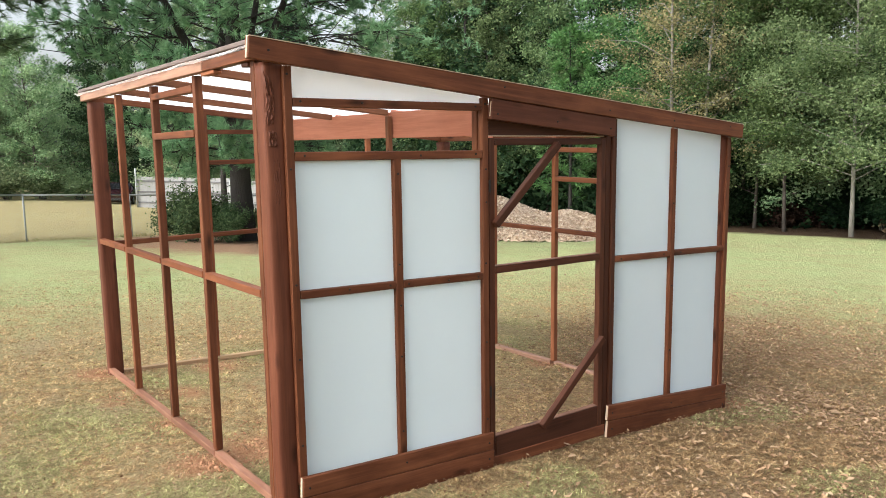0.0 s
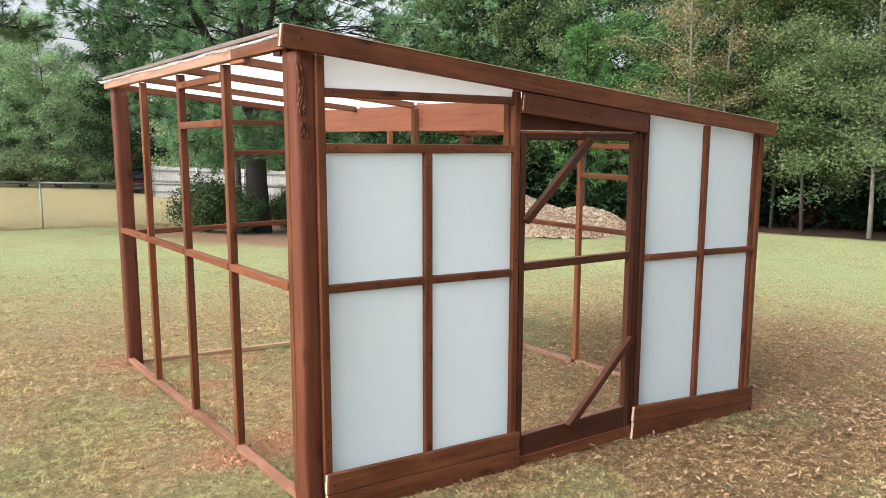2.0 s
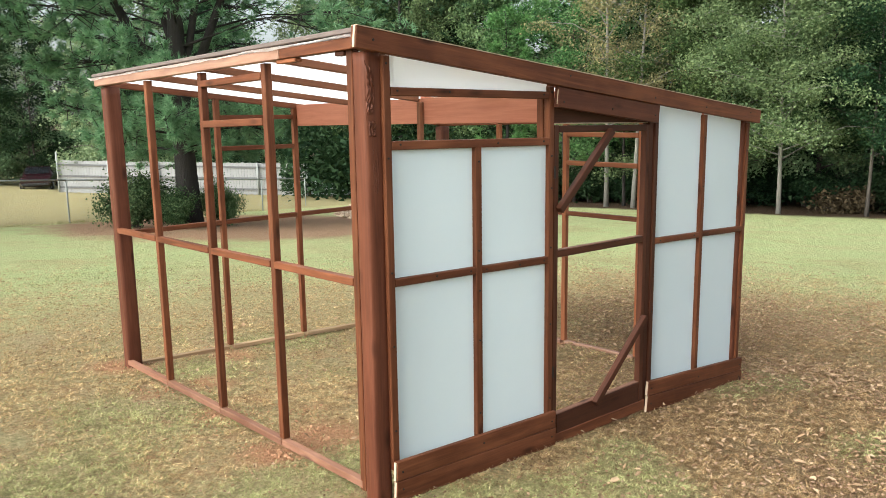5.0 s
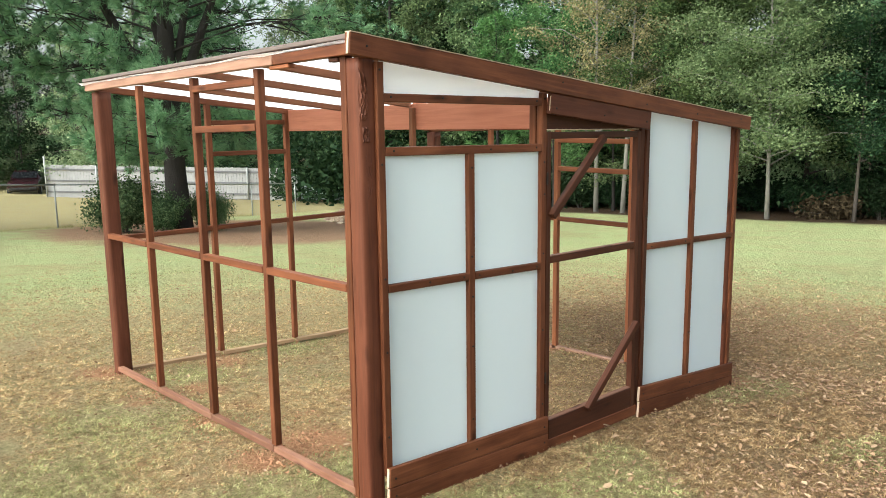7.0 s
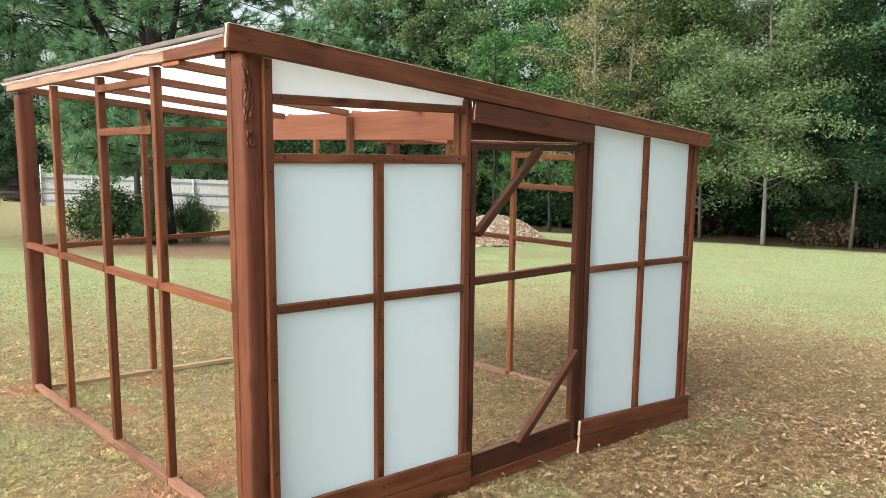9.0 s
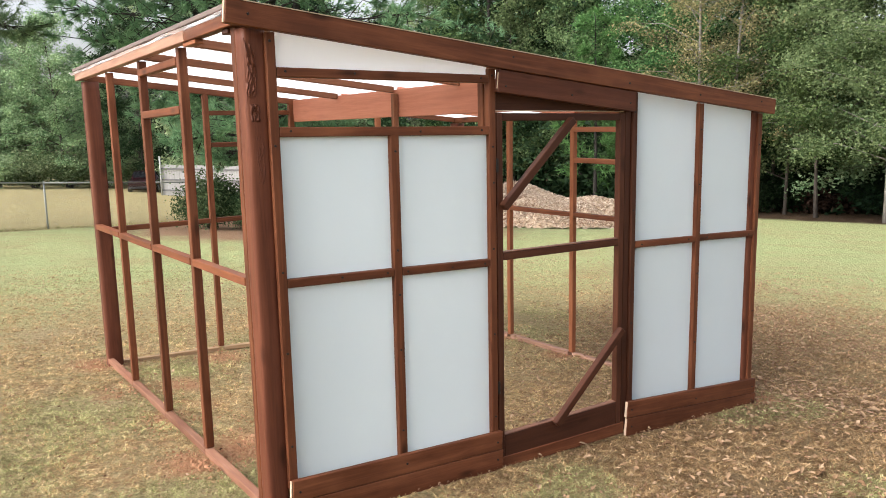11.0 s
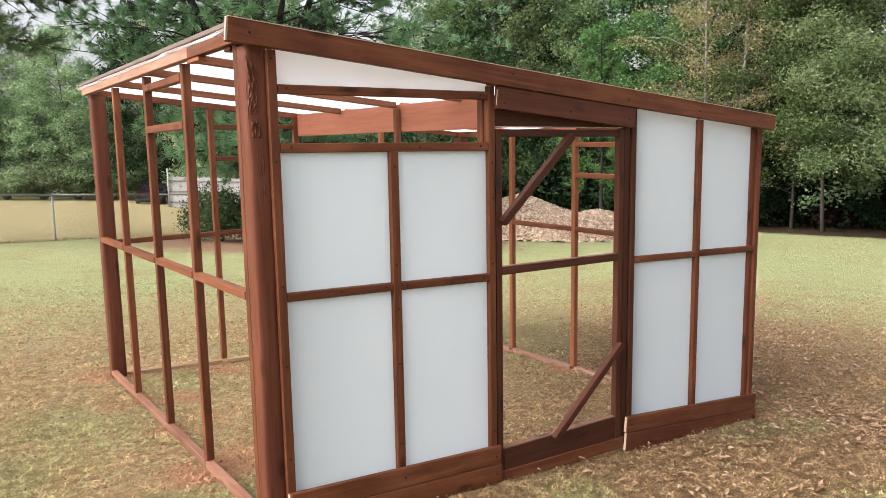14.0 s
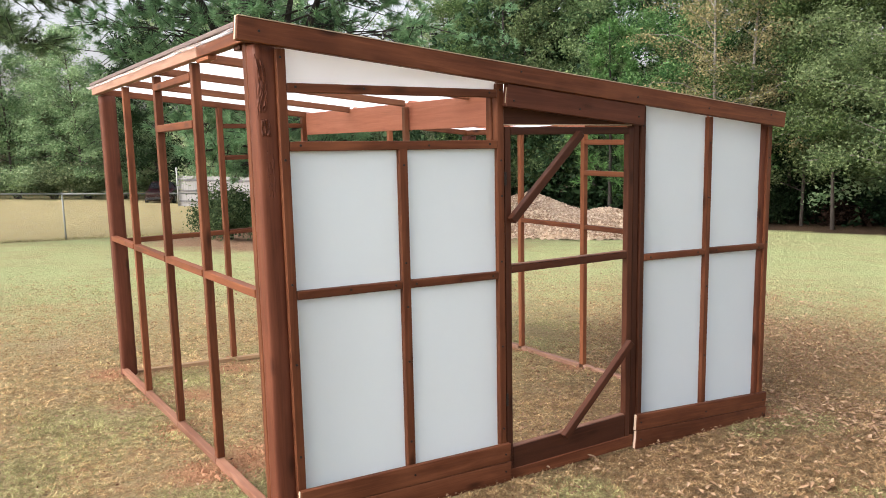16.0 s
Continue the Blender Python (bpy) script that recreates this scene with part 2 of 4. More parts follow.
def ground_z(x, y):
    """Height of the sloping lawn; works on numbers and on arrays."""
    x, y = np.asarray(x, float), np.asarray(y, float)
    xs, ys = 60 * np.tanh(x / 60), 60 * np.tanh(y / 60)
    ripple = 0.012 * np.sin(x * 2.1 + 1.3 * np.sin(y * 1.7)) * np.sin(y * 1.9 + 0.8 * np.sin(x * 1.1))
    return -0.06 * xs - 0.025 * ys - 0.022 * np.maximum(ys - 3, 0) - 0.012 * np.maximum(xs - 4, 0) + ripple * (np.hypot(x, y) < 60)


def gz(x, y):
    return float(ground_z(x, y))


# bare red clay: x, y, radius
CLAY_SPOTS = [(0.3, 0.85, 0.34), (0.0, -0.02, 0.22), (0.0, 2.98, 0.28), (0.75, 2.75, 0.2), (-0.08, 0.8, 0.18), (0.05, 1.6, 0.16), (3.25, 0.0, 0.22), (3.0, 1.5, 0.2), (3.0, 2.2, 0.2), (0.3, 2.2, 0.2)]


def lawn_material():
    m, t, b, out = nodes_of("lawn")
    c = t.nodes.new("ShaderNodeTexCoord")
    v = c.outputs["Object"]
    sep = t.nodes.new("ShaderNodeSeparateXYZ")
    t.links.new(v, sep.inputs[0])
    x, y = sep.outputs[0], sep.outputs[1]
    big = noise_node(t, v, 0.16, 4, 0.6)
    med = noise_node(t, v, 1.3, 5, 0.65)
    fine = ramp_fac(t, noise_node(t, v, 34, 8, 0.8), 0.32, 0.68)
    blade = noise_node(t, v, 130, 3, 0.7)
    straw = mix(t, fine, (0.225, 0.164, 0.082), (0.72, 0.575, 0.335))
    green = mix(t, fine, (0.2, 0.255, 0.1), (0.64, 0.69, 0.345))
    # greener out in the open lawn, straw and bare by the frame
    dist = t.nodes.new("ShaderNodeVectorMath")
    dist.operation = "DISTANCE"
    dist.inputs[1].default_value = (1.5, 0.5, 0.0)
    t.links.new(v, dist.inputs[0])
    away = ramp_fac(t, dist.outputs["Value"], 3.0, 8.0)
    amount = maths(t, "ADD", maths(t, "MULTIPLY", away, 0.42), maths(t, "MULTIPLY", med, 0.75))
    amount = maths(t, "ADD", amount, maths(t, "MULTIPLY", big, 0.5))
    col = mix(t, ramp_fac(t, amount, 0.5, 1.12), straw, green)
    streak = noise_node(t, v, 0.55, 6, 0.7, 0.4)
    col = mix(t, maths(t, "MULTIPLY", ramp_fac(t, streak, 0.5, 0.66), 0.55), col, mix(t, fine, (0.2, 0.15, 0.07), (0.56, 0.45, 0.24)))
    col = mix(t, maths(t, "MULTIPLY", ramp_fac(t, noise_node(t, v, 5.5, 5, 0.7), 0.52, 0.7), 0.4), col, mix(t, fine, (0.12, 0.16, 0.055), (0.4, 0.46, 0.19)))
    # leaf-strewn brown ground on the shaded side
    side = maths(t, "SUBTRACT", x, maths(t, "MULTIPLY", y, 0.55))
    side = maths(t, "SUBTRACT", side, maths(t, "MULTIPLY", maths(t, "MAXIMUM", maths(t, "SUBTRACT", y, 0.4), 0.0), 0.9))
    brown = maths(t, "MULTIPLY", ramp_fac(t, side, 0.6, 2.4), ramp_fac(t, maths(t, "ADD", x, maths(t, "MULTIPLY", med, 3.0)), 9.5, 4.5))
    earth = mix(t, fine, (0.125, 0.077, 0.04), (0.47, 0.32, 0.18))
    col = mix(t, maths(t, "MULTIPLY", brown, ramp_fac(t, med, 0.28, 0.5)), col, earth)
    # tan strip of the neighbour's yard beyond the wire fence
    beyond = maths(t, "SUBTRACT", y, maths(t, "MULTIPLY", x, 0.42))
    yard = ramp_fac(t, maths(t, "ADD", beyond, maths(t, "MULTIPLY", med, 1.0)), 17.6, 18.3)
    tan = mix(t, med, (0.3, 0.24, 0.12), (0.4, 0.32, 0.17))
    col = mix(t, maths(t, "MULTIPLY", yard, 0.8), col, tan)
    # thatch and soil between the blades where the grass itself is built, darkened as shaded gaps
    col = mix(t, maths(t, "MULTIPLY", ramp_fac(t, dist.outputs["Value"], 6.0, 3.4), 0.45), col, mix(t, fine, (0.06, 0.042, 0.021), (0.42, 0.315, 0.165)))
    # red clay
    clay_n = noise_node(t, v, 3.1, 5, 0.7)
    near = t.nodes.new("ShaderNodeVectorMath")
    near.operation = "DISTANCE"
    near.inputs[1].default_value = (0.5, 1.0, 0.0)
    t.links.new(v, near.inputs[0])
    clay = maths(t, "MULTIPLY", ramp_fac(t, clay_n, 0.5, 0.68), ramp_fac(t, near.outputs["Value"], 3.4, 0.8))
    col = mix(t, maths(t, "MULTIPLY", clay, 0.75), col, mix(t, fine, (0.3, 0.13, 0.06), (0.45, 0.22, 0.11)))
    for cx, cy, r in CLAY_SPOTS:
        dd = t.nodes.new("ShaderNodeVectorMath")
        dd.operation = "DISTANCE"
        dd.inputs[1].default_value = (cx, cy, gz(cx, cy))
        t.links.new(v, dd.inputs[0])
        spot = ramp_fac(t, maths(t, "ADD", dd.outputs["Value"], maths(t, "MULTIPLY", clay_n, r)), r * 1.6, r * 0.9)
        col = mix(t, maths(t, "MULTIPLY", spot, 0.85), col, mix(t, fine, (0.33, 0.15, 0.075), (0.55, 0.3, 0.17)))
    # needles and mulch round the big pine
    mul = t.nodes.new("ShaderNodeVectorMath")
    mul.operation = "DISTANCE"
    mul.inputs[1].default_value = (8.0, 15.9, -1.15)
    t.links.new(v, mul.inputs[0])
    ring = ramp_fac(t, maths(t, "ADD", mul.outputs["Value"], maths(t, "MULTIPLY", med, 2.0)), 6.4, 5.2)
    col = mix(t, maths(t, "MULTIPLY", ring, 0.9), col, mix(t, fine, (0.22, 0.11, 0.07), (0.48, 0.29, 0.19)))
    # leaf litter under the wood's edge, its colour darkened for the deep shade there
    shaded_wood_floor = ramp_fac(t, maths(t, "ADD", maths(t, "ADD", x, maths(t, "MULTIPLY", y, 0.12)), maths(t, "MULTIPLY", med, 2.0)), 25.8, 27.0)
    col = mix(t, shaded_wood_floor, col, mix(t, fine, (0.035, 0.023, 0.013), (0.11, 0.066, 0.037)))
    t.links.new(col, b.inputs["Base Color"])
    b.inputs["Roughness"].default_value = 0.9
    b.inputs["Specular IOR Level"].default_value = 0.15
    bump(t, b, maths(t, "ADD", fine, maths(t, "MULTIPLY", blade, 0.6)), 0.9, 0.03)
    return m


CLAY = plain("red_clay", (0.36, 0.17, 0.09), (0.5, 0.27, 0.15), 30, 0.95)
LAWN = lawn_material()


# ---- building helpers ----
def mesh_np(name, verts, faces, mat=None, smooth=False):
    me = bpy.data.meshes.new(name)
    me.from_pydata(np.asarray(verts, dtype=float).tolist(), [], np.asarray(faces).tolist() if not isinstance(faces, list) else faces)
    if mat is not None:
        me.materials.append(mat)
    if smooth:
        me.polygons.foreach_set("use_smooth", [True] * len(me.polygons))
    return me


def part(name, bm, material, parent=None, label="", m=None, smooth=False):
    """One mesh object from a bmesh (or a mesh), under a thing or a part."""
    if isinstance(bm, bmesh.types.BMesh):
        me = bpy.data.meshes.new(name)
        bmesh.ops.recalc_face_normals(bm, faces=bm.faces)
        bm.to_mesh(me)
        bm.free()
        me.materials.append(material)
        if smooth:
            me.polygons.foreach_set("use_smooth", [True] * len(me.polygons))
    else:
        me = bm
    ob = new(name, me)
    if parent is not None:
        ob.parent = parent
    if m is not None:
        ob.matrix_basis = m
    return tagged(ob, label)


def block(l, w, h, bevel=0.003, wobble=0.0):
    """A bevelled box centred on the origin, its length along x."""
    bm = bmesh.new()
    bmesh.ops.create_cube(bm, size=1.0, matrix=Matrix.Diagonal((l, w, h, 1)))
    if bevel:
        bmesh.ops.bevel(bm, geom=list(bm.edges), offset=bevel, segments=1, affect="EDGES")
    return bm


def along(p0, p1, up=(0, 0, 1)):
    """The pose whose x runs from p0 to p1 and whose z is as near up as may be, at the middle."""
    p0, p1 = Vector(p0), Vector(p1)
    x = (p1 - p0).normalized()
    z = Vector(up)
    y = z.cross(x).normalized()
    z = x.cross(y)
    m = Matrix((x, y, z)).transposed().to_4x4()
    m.translation = (p0 + p1) / 2
    return m


def timber(name, p0, p1, w, h, mat, parent, up=(0, 0, 1), label="", bevel=0.003):
    """A straight piece of timber from p0 to p1; h measured along up, w across it."""
    l = (Vector(p1) - Vector(p0)).length
    return part(name, block(l, w, h, bevel), mat, parent, label, along(p0, p1, up))


def thing(name, x=0, y=0, z=0, label="", category="", group="", kind=""):
    e = new(name)
    e.location = (x, y, z)
    e.empty_display_size = 0.1
    return tagged(e, label, category, group, kind)


def tube(points, radii, sides=8, cap=True):
    """A tapering tube through points, as verts and faces."""
    pts = [Vector(p) for p in points]
    verts, faces = [], []
    for i, p in enumerate(pts):
        d = (pts[min(i + 1, len(pts) - 1)] - pts[max(i - 1, 0)]).normalized()
        a = (Vector((1, 0, 0)) - d * d.x).normalized() if abs(d.x) < 0.9 else (Vector((0, 1, 0)) - d * d.y).normalized()
        c = d.cross(a)
        for k in range(sides):
            w = 2 * math.pi * k / sides
            verts.append(p + (a * math.cos(w) + c * math.sin(w)) * radii[i])
    for i in range(len(pts) - 1):
        for k in range(sides):
            q = (k + 1) % sides
            faces.append((i * sides + k, i * sides + q, (i + 1) * sides + q, (i + 1) * sides + k))
    if cap:
        faces.append(tuple(range(sides))[::-1])
        faces.append(tuple((len(pts) - 1) * sides + k for k in range(sides)))
    return [tuple(v) for v in verts], faces


def join_tubes(tubes):
    verts, faces = [], []
    for v, f in tubes:
        o = len(verts)
        verts += v
        faces += [tuple(i + o for i in q) for q in f]
    return verts, faces


# ---- ground ----
def make_ground():
    near = np.arange(-8, 12.01, 0.16)
    left = -8 - np.geomspace(0.3, 900, 34)[::-1]
    right = 12 + np.geomspace(0.3, 900, 46)
    gx = np.concatenate([left, near, right])
    gy = gx.copy()
    X, Y = np.meshgrid(gx, gy)
    Z = ground_z(X, Y)
    n, k = X.shape
    V = np.stack([X, Y, Z], -1).reshape(-1, 3)
    i = np.arange((n - 1) * k).reshape(n - 1, k)[:, :-1].ravel()
    F = np.stack([i, i + 1, i + k + 1, i + k], -1)
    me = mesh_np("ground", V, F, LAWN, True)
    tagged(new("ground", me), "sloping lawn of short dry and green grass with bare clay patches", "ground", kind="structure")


make_ground()


# ---- the timber frame ----
def roof_z(x, y):
    """Top of the rafters: the roof falls to +x and a little to +y."""
    return 1.985 - 0.1095 * x - 0.02 * y


FRONT = (0, -1, 0)
shed = thing("greenhouse_frame", 0, 0, 0, "unfinished lean-to greenhouse of red-brown stained timber with white plastic panels", "greenhouse")


def screw_mesh():
    v, f = tube([(0, 0, 0), (0, 0, 0.003)], [0.0052, 0.0046], 8)
    return mesh_np("screw", v, f, SCREW)


SCREW_MESH = screw_mesh()


def screws(piece, spots, depth, upright):
    """Screw heads on the front face of a piece; spots: (along, across)."""
    for a, c in spots:
        if upright:
            m = Matrix.Translation((a, c, depth / 2))
        else:
            m = Matrix.Translation((a, -depth / 2, c)) @ pose(0, 0, 0, 90, 0, 0)
        part("screw", SCREW_MESH, SCREW, piece, m=m)


def corner_post(name, x, y, z0, z1, w, seed, label):
    """A rough squared post with waney, rounded arrises and knots; its own x runs upward."""
    bm = bmesh.new()
    rings, sides = 40, 36
    l = z1 - z0
    rows = []
    for i in range(rings):
        u = i / (rings - 1)
        row = []
        for k in range(sides):
            a = 2 * math.pi * k / sides
            c, s = math.cos(a), math.sin(a)
            e = 6.0
            r = (abs(c) ** e + abs(s) ** e) ** (-1 / e) * w / 2
            r *= 1 + 0.022 * noise.noise(Vector((c * 2 + seed, s * 2, u * 9))) + 0.006 * noise.noise(Vector((c * 9 + seed, s * 9, u * 5)))
            row.append(bm.verts.new((-l / 2 + u * l, r * c, r * s)))
        rows.append(row)
    for i in range(rings - 1):
        for k in range(sides):
            q = (k + 1) % sides
            bm.faces.new((rows[i][k], rows[i][q], rows[i + 1][q], rows[i + 1][k]))
    bm.faces.new(rows[0][::-1])
    bm.faces.new(rows[-1])
    return part(name, bm, WOOD_POST, shed, label, along((x, y, z0), (x, y, z1), FRONT), smooth=True)


post = corner_post("corner_post", 0.055, 0.044, -0.1, 1.925, 0.089, 1, "thick knotty stained post with waney edges")
# torn, flaking grain round two knots near the head of the first post
def torn_grain(z0, z1, x0, x1, depth, seed):
    """A ragged relief of splinters that rises out of the post's front face and sinks back into it."""
    nx, nz = 26, int((z1 - z0) / 0.003)
    zs, xs = np.linspace(z0, z1, nz + 1), np.linspace(x0, x1, nx + 1)
    V = []
    for z in zs:
        for x in xs:
            u, v = (x - x0) / (x1 - x0), (z - z0) / (z1 - z0)
            bend = 0.35 * noise.noise(Vector((z * 11, seed, 0))) + 0.2 * noise.noise(Vector((z * 30, u * 2, seed)))
            edge = min(1, 3.2 * math.sin(math.pi * min(max(u + 0.25 * bend, 0), 1)) ** 1.2) * min(1, 2.4 * math.sin(math.pi * v))
            ridge = 1 - abs(noise.noise(Vector(((u + bend) * 5.5 + seed, z * 13, 1.3)))) * 2.4
            chip = noise.noise(Vector((u * 4, z * 38, seed + 7))) * 0.6
            V.append((z - 0.9125, 0.055 - x, 0.0435 - depth * 0.4 + edge * depth * (0.35 + 0.65 * ridge + chip)))
    i = np.arange(nz * (nx + 1)).reshape(nz, nx + 1)[:, :-1].ravel()
    F = np.stack([i, i + 1, i + nx + 2, i + nx + 1], -1)
    part("knot", mesh_np("knot", V, F, WOOD_POST), WOOD_POST, post, "torn flaking grain round a knot")


torn_grain(1.66, 1.89, 0.014, 0.056, 0.011, 1.0)
torn_grain(1.585, 1.66, 0.02, 0.062, 0.01, 4.0)
torn_grain(1.34, 1.56, 0.036, 0.07, 0.004, 9.0)
corner_post("corner_post", 0.06, 2.908, gz(0, 2.93) - 0.1, roof_z(0.04, 2.93) - 0.05, 0.1, 2, "thick stained corner post")
corner_post("corner_post", 3.1, 0.04, gz(3.1, 0) - 0.1, roof_z(3.1, 0.04) - 0.05, 0.09, 3, "thick stained corner post")
corner_post("corner_post", 3.06, 2.93, gz(3.06, 2.93) - 0.1, roof_z(3.06, 2.93) - 0.05, 0.1, 4, "thick stained corner post")

# -- front wall: battens, rails, boards --
Y0, Y1 = -0.018, 0.02
YM, YW = (Y0 + Y1) / 2, Y1 - Y0


def upright(name, x0, x1, z0, z1, mat=WOOD, y=YM, w=YW, spots=(), label=""):
    ob = timber(name, ((x0 + x1) / 2, y, z0), ((x0 + x1) / 2, y, z1), x1 - x0, w, mat, shed, FRONT, label)
    h = (z1 - z0) / 2
    screws(ob, [(s - (z0 + z1) / 2, random.uniform(-0.004, 0.004)) for s in spots if abs(s - (z0 + z1) / 2) < h], w, True)
    return ob


def rail(name, x0, z0, x1, z1, h, mat=WOOD, y=YM, w=YW, spots=(), label=""):
    """A rail of the front wall; z0, z1: the middle of its ends."""
    ob = timber(name, (x0, y, z0), (x1, y, z1), w, h, mat, shed, label=label)
    screws(ob, [(s - (x0 + x1) / 2, random.uniform(-0.004, 0.004)) for s in spots], w, False)
    return ob


def fascia_z(x):
    return 1.974 - 0.1095 * (x + 0.07)


upright("batten", 0.089, 0.126, 0.14, fascia_z(0.1) - 0.043, spots=(1.88, 1.5, 1.02, 0.7, 0.32))
upright("batten", 0.604, 0.644, 0.1, 1.528, spots=(1.46, 1.05, 0.86, 0.62, 0.26))
upright("batten", 1.113, 1.15, 0.08, fascia_z(1.13) - 0.043, spots=(1.77, 1.46, 1.3, 1.0, 0.6, 0.2))
rail("rail", 0.128, 1.77, 1.112, 1.755, 0.035, spots=(0.16, 0.45, 1.07))
rail("rail", 0.128, 1.551, 1.112, 1.532, 0.037, spots=(0.17, 0.75, 1.07))
rail("rail", 0.128, 0.974, 0.603, 0.958, 0.034, spots=(0.36, 0.57))
rail("rail", 0.645, 0.956, 1.112, 0.938, 0.034, spots=(0.67, 0.9, 1.08))
upright("batten", 2.036, 2.07, 0.03, fascia_z(2.05) - 0.043, WOOD_DARK, spots=(1.6, 1.1, 0.5))
upright("batten", 2.562, 2.6, -0.02, fascia_z(2.58) - 0.043, spots=(1.5, 1.2, 0.7, 0.3))
upright("batten", 3.1, 3.138, -0.08, fascia_z(3.12) - 0.043, spots=(1.4, 0.9, 0.4))
rail("rail", 2.071, 0.917, 2.561, 0.897, 0.034, spots=(2.12, 2.5))
rail("rail", 2.601, 0.899, 3.099, 0.877, 0.034, spots=(2.66, 3.05))

# inner studs behind the battens
for x, z0 in ((1.13, -0.05), (2.09, -0.1)):
    upright("stud", x - 0.02, x + 0.02, z0, roof_z(x, 0.05) - 0.06, WOOD, 0.045, 0.04)

# fascia and the board under it over the door
fas = timber("fascia", (-0.07, -0.042, fascia_z(-0.07)), (3.196, -0.042, fascia_z(3.196)), 0.036, 0.084, WOOD, shed, label="long sloping stained fascia board")
screws(fas, [(s, random.uniform(-0.02, 0.02)) for s in (-1.56, -0.35, 0.4, 0.95, 1.5)], 0.036, False)
part("end_grain", block(0.003, 0.012, 0.082, 0), WOOD_RAW, fas, "pale cut end", Matrix.Translation((-1.6448, -0.008, 0)))
part("sheet_edge", block(3.28, 0.04, 0.003, 0), WOOD_RAW, fas, "pale edge of the roof sheet", Matrix.Translation((0, 0.0, 0.0437)))
over = timber("header_board", (1.142, -0.036, fascia_z(1.142) - 0.094), (2.02, -0.036, fascia_z(2.02) - 0.094), 0.03, 0.1, WOOD_POST, shed)
screws(over, [(-0.4, -0.02), (0.0, -0.015), (0.4, -0.01)], 0.03, False)
part("end_grain", block(0.003, 0.003, 0.07, 0), WOOD_RAW, over, "pale cut end", Matrix.Translation((-0.4432, -0.008, 0)))
rail("header", 1.152, 1.674, 2.068, 1.659, 0.111, WOOD_DARK, 0.03, 0.036)
rail("strip", 1.152, 1.6185, 2.0, 1.605, 0.005, WOOD_RAW, 0.014, 0.02, label="thin pale strip over the door")


# skirting boards, two courses each side of the door
def skirt(x0, za, x1, zb, h, y, mat, spots=()):
    ob = timber("skirting_board", (x0, y, za - h / 2), (x1, y, zb - h / 2), 0.022, h, mat, shed)
    mid = (x0 + x1) / 2
    screws(ob, [(s - mid, random.uniform(-0.01, 0.01)) for s in spots], 0.022, False)
    return ob


for x0, za, x1, zb, cut in ((0.092, 0.184, 1.157, 0.128, True), (2.012, 0.076, 3.15, -0.03, True)):
    a = skirt(x0, za, x1, zb, 0.088, -0.0295, WOOD, (x0 + 0.03, (x0 + x1) / 2, x1 - 0.03))
    b = skirt(x0 - 0.003, za - 0.091, x1 + 0.002, zb - 0.091, 0.1, -0.029, WOOD, (x0 + 0.03, x1 - 0.03))
    for o, h in ((a, 0.084), (b, 0.094)):
        part("end_grain", block(0.003, 0.014, h, 0), WOOD_RAW, o, "pale cut end", Matrix.Translation((-(x1 - x0) / 2 - 0.0045, 0, 0)))


# white sheets, lightly bowed
def sheet(name, corners, mat, parent, sag, label="", nx=14, nz=14, seed=0):
    """A thin sheet over four corners (low left, low right, top right, top left), with a slight belly."""
    a, b, c, d = (Vector(p) for p in corners)
    n = (b - a).cross(d - a).normalized()
    bm = bmesh.new()
    grid = []
    for j in range(nz + 1):
        row = []
        for i in range(nx + 1):
            u, v = i / nx, j / nz
            p = (a * (1 - u) + b * u) * (1 - v) + (d * (1 - u) + c * u) * v
            belly = math.sin(math.pi * u) * math.sin(math.pi * v)
            wave = noise.noise(Vector((u * 2.2 + seed, v * 2.2, seed * 1.7))) + 0.5 * noise.noise(Vector((u * 6 + seed, v * 5, 3.1)))
            row.append(bm.verts.new(p + n * (sag * (belly ** 0.5) * wave)))
        grid.append(row)
    for j in range(nz):
        for i in range(nx):
            bm.faces.new((grid[j][i], grid[j][i + 1], grid[j + 1][i + 1], grid[j + 1][i]))
    return part(name, bm, mat, parent, label, smooth=True)


YP = 0.006
for n, (x0, x1, z00, z01, z10, z11) in enumerate((
        (0.12, 0.61, 0.155, 0.13, 0.98, 0.96), (0.638, 1.118, 0.125, 0.1, 0.96, 0.94),
        (0.12, 0.61, 0.96, 0.94, 1.555, 1.545), (0.638, 1.118, 0.94, 0.93, 1.545, 1.535),
        (2.06, 2.57, 0.05, 0.0, 0.91, 0.9), (2.594, 3.108, 0.0, -0.06, 0.9, 0.88),
        (2.06, 2.57, 0.91, 0.89, fascia_z(2.06) - 0.03, fascia_z(2.57) - 0.03),
        (2.594, 3.108, 0.89, 0.87, fascia_z(2.594) - 0.03, fascia_z(3.108) - 0.03),
        (0.12, 1.118, 1.765, 1.75, fascia_z(0.12) - 0.03, fascia_z(1.118) - 0.03))):
    sheet("panel", ((x0, YP, z00), (x1, YP, z01), (x1, YP, z11), (x0, YP, z10)), PANEL_BACKLIT if n == 8 else PANEL, shed, 0.005, "milky white plastic sheet", seed=n * 3.3)

# -- door --
door = thing("door", 0, 0, 0, "open-framed stained timber door with two braces")
door.parent = shed
YD, WD = 0.002, 0.036


def door_bar(name, p0, p1, w, y=YD, d=WD, up=(0, 0, 1), mat=WOOD_DARK):
    return timber(name, (p0[0], y, p0[1]), (p1[0], y, p1[1]), d if up != FRONT else w, w if up != FRONT else d, mat, door, up)


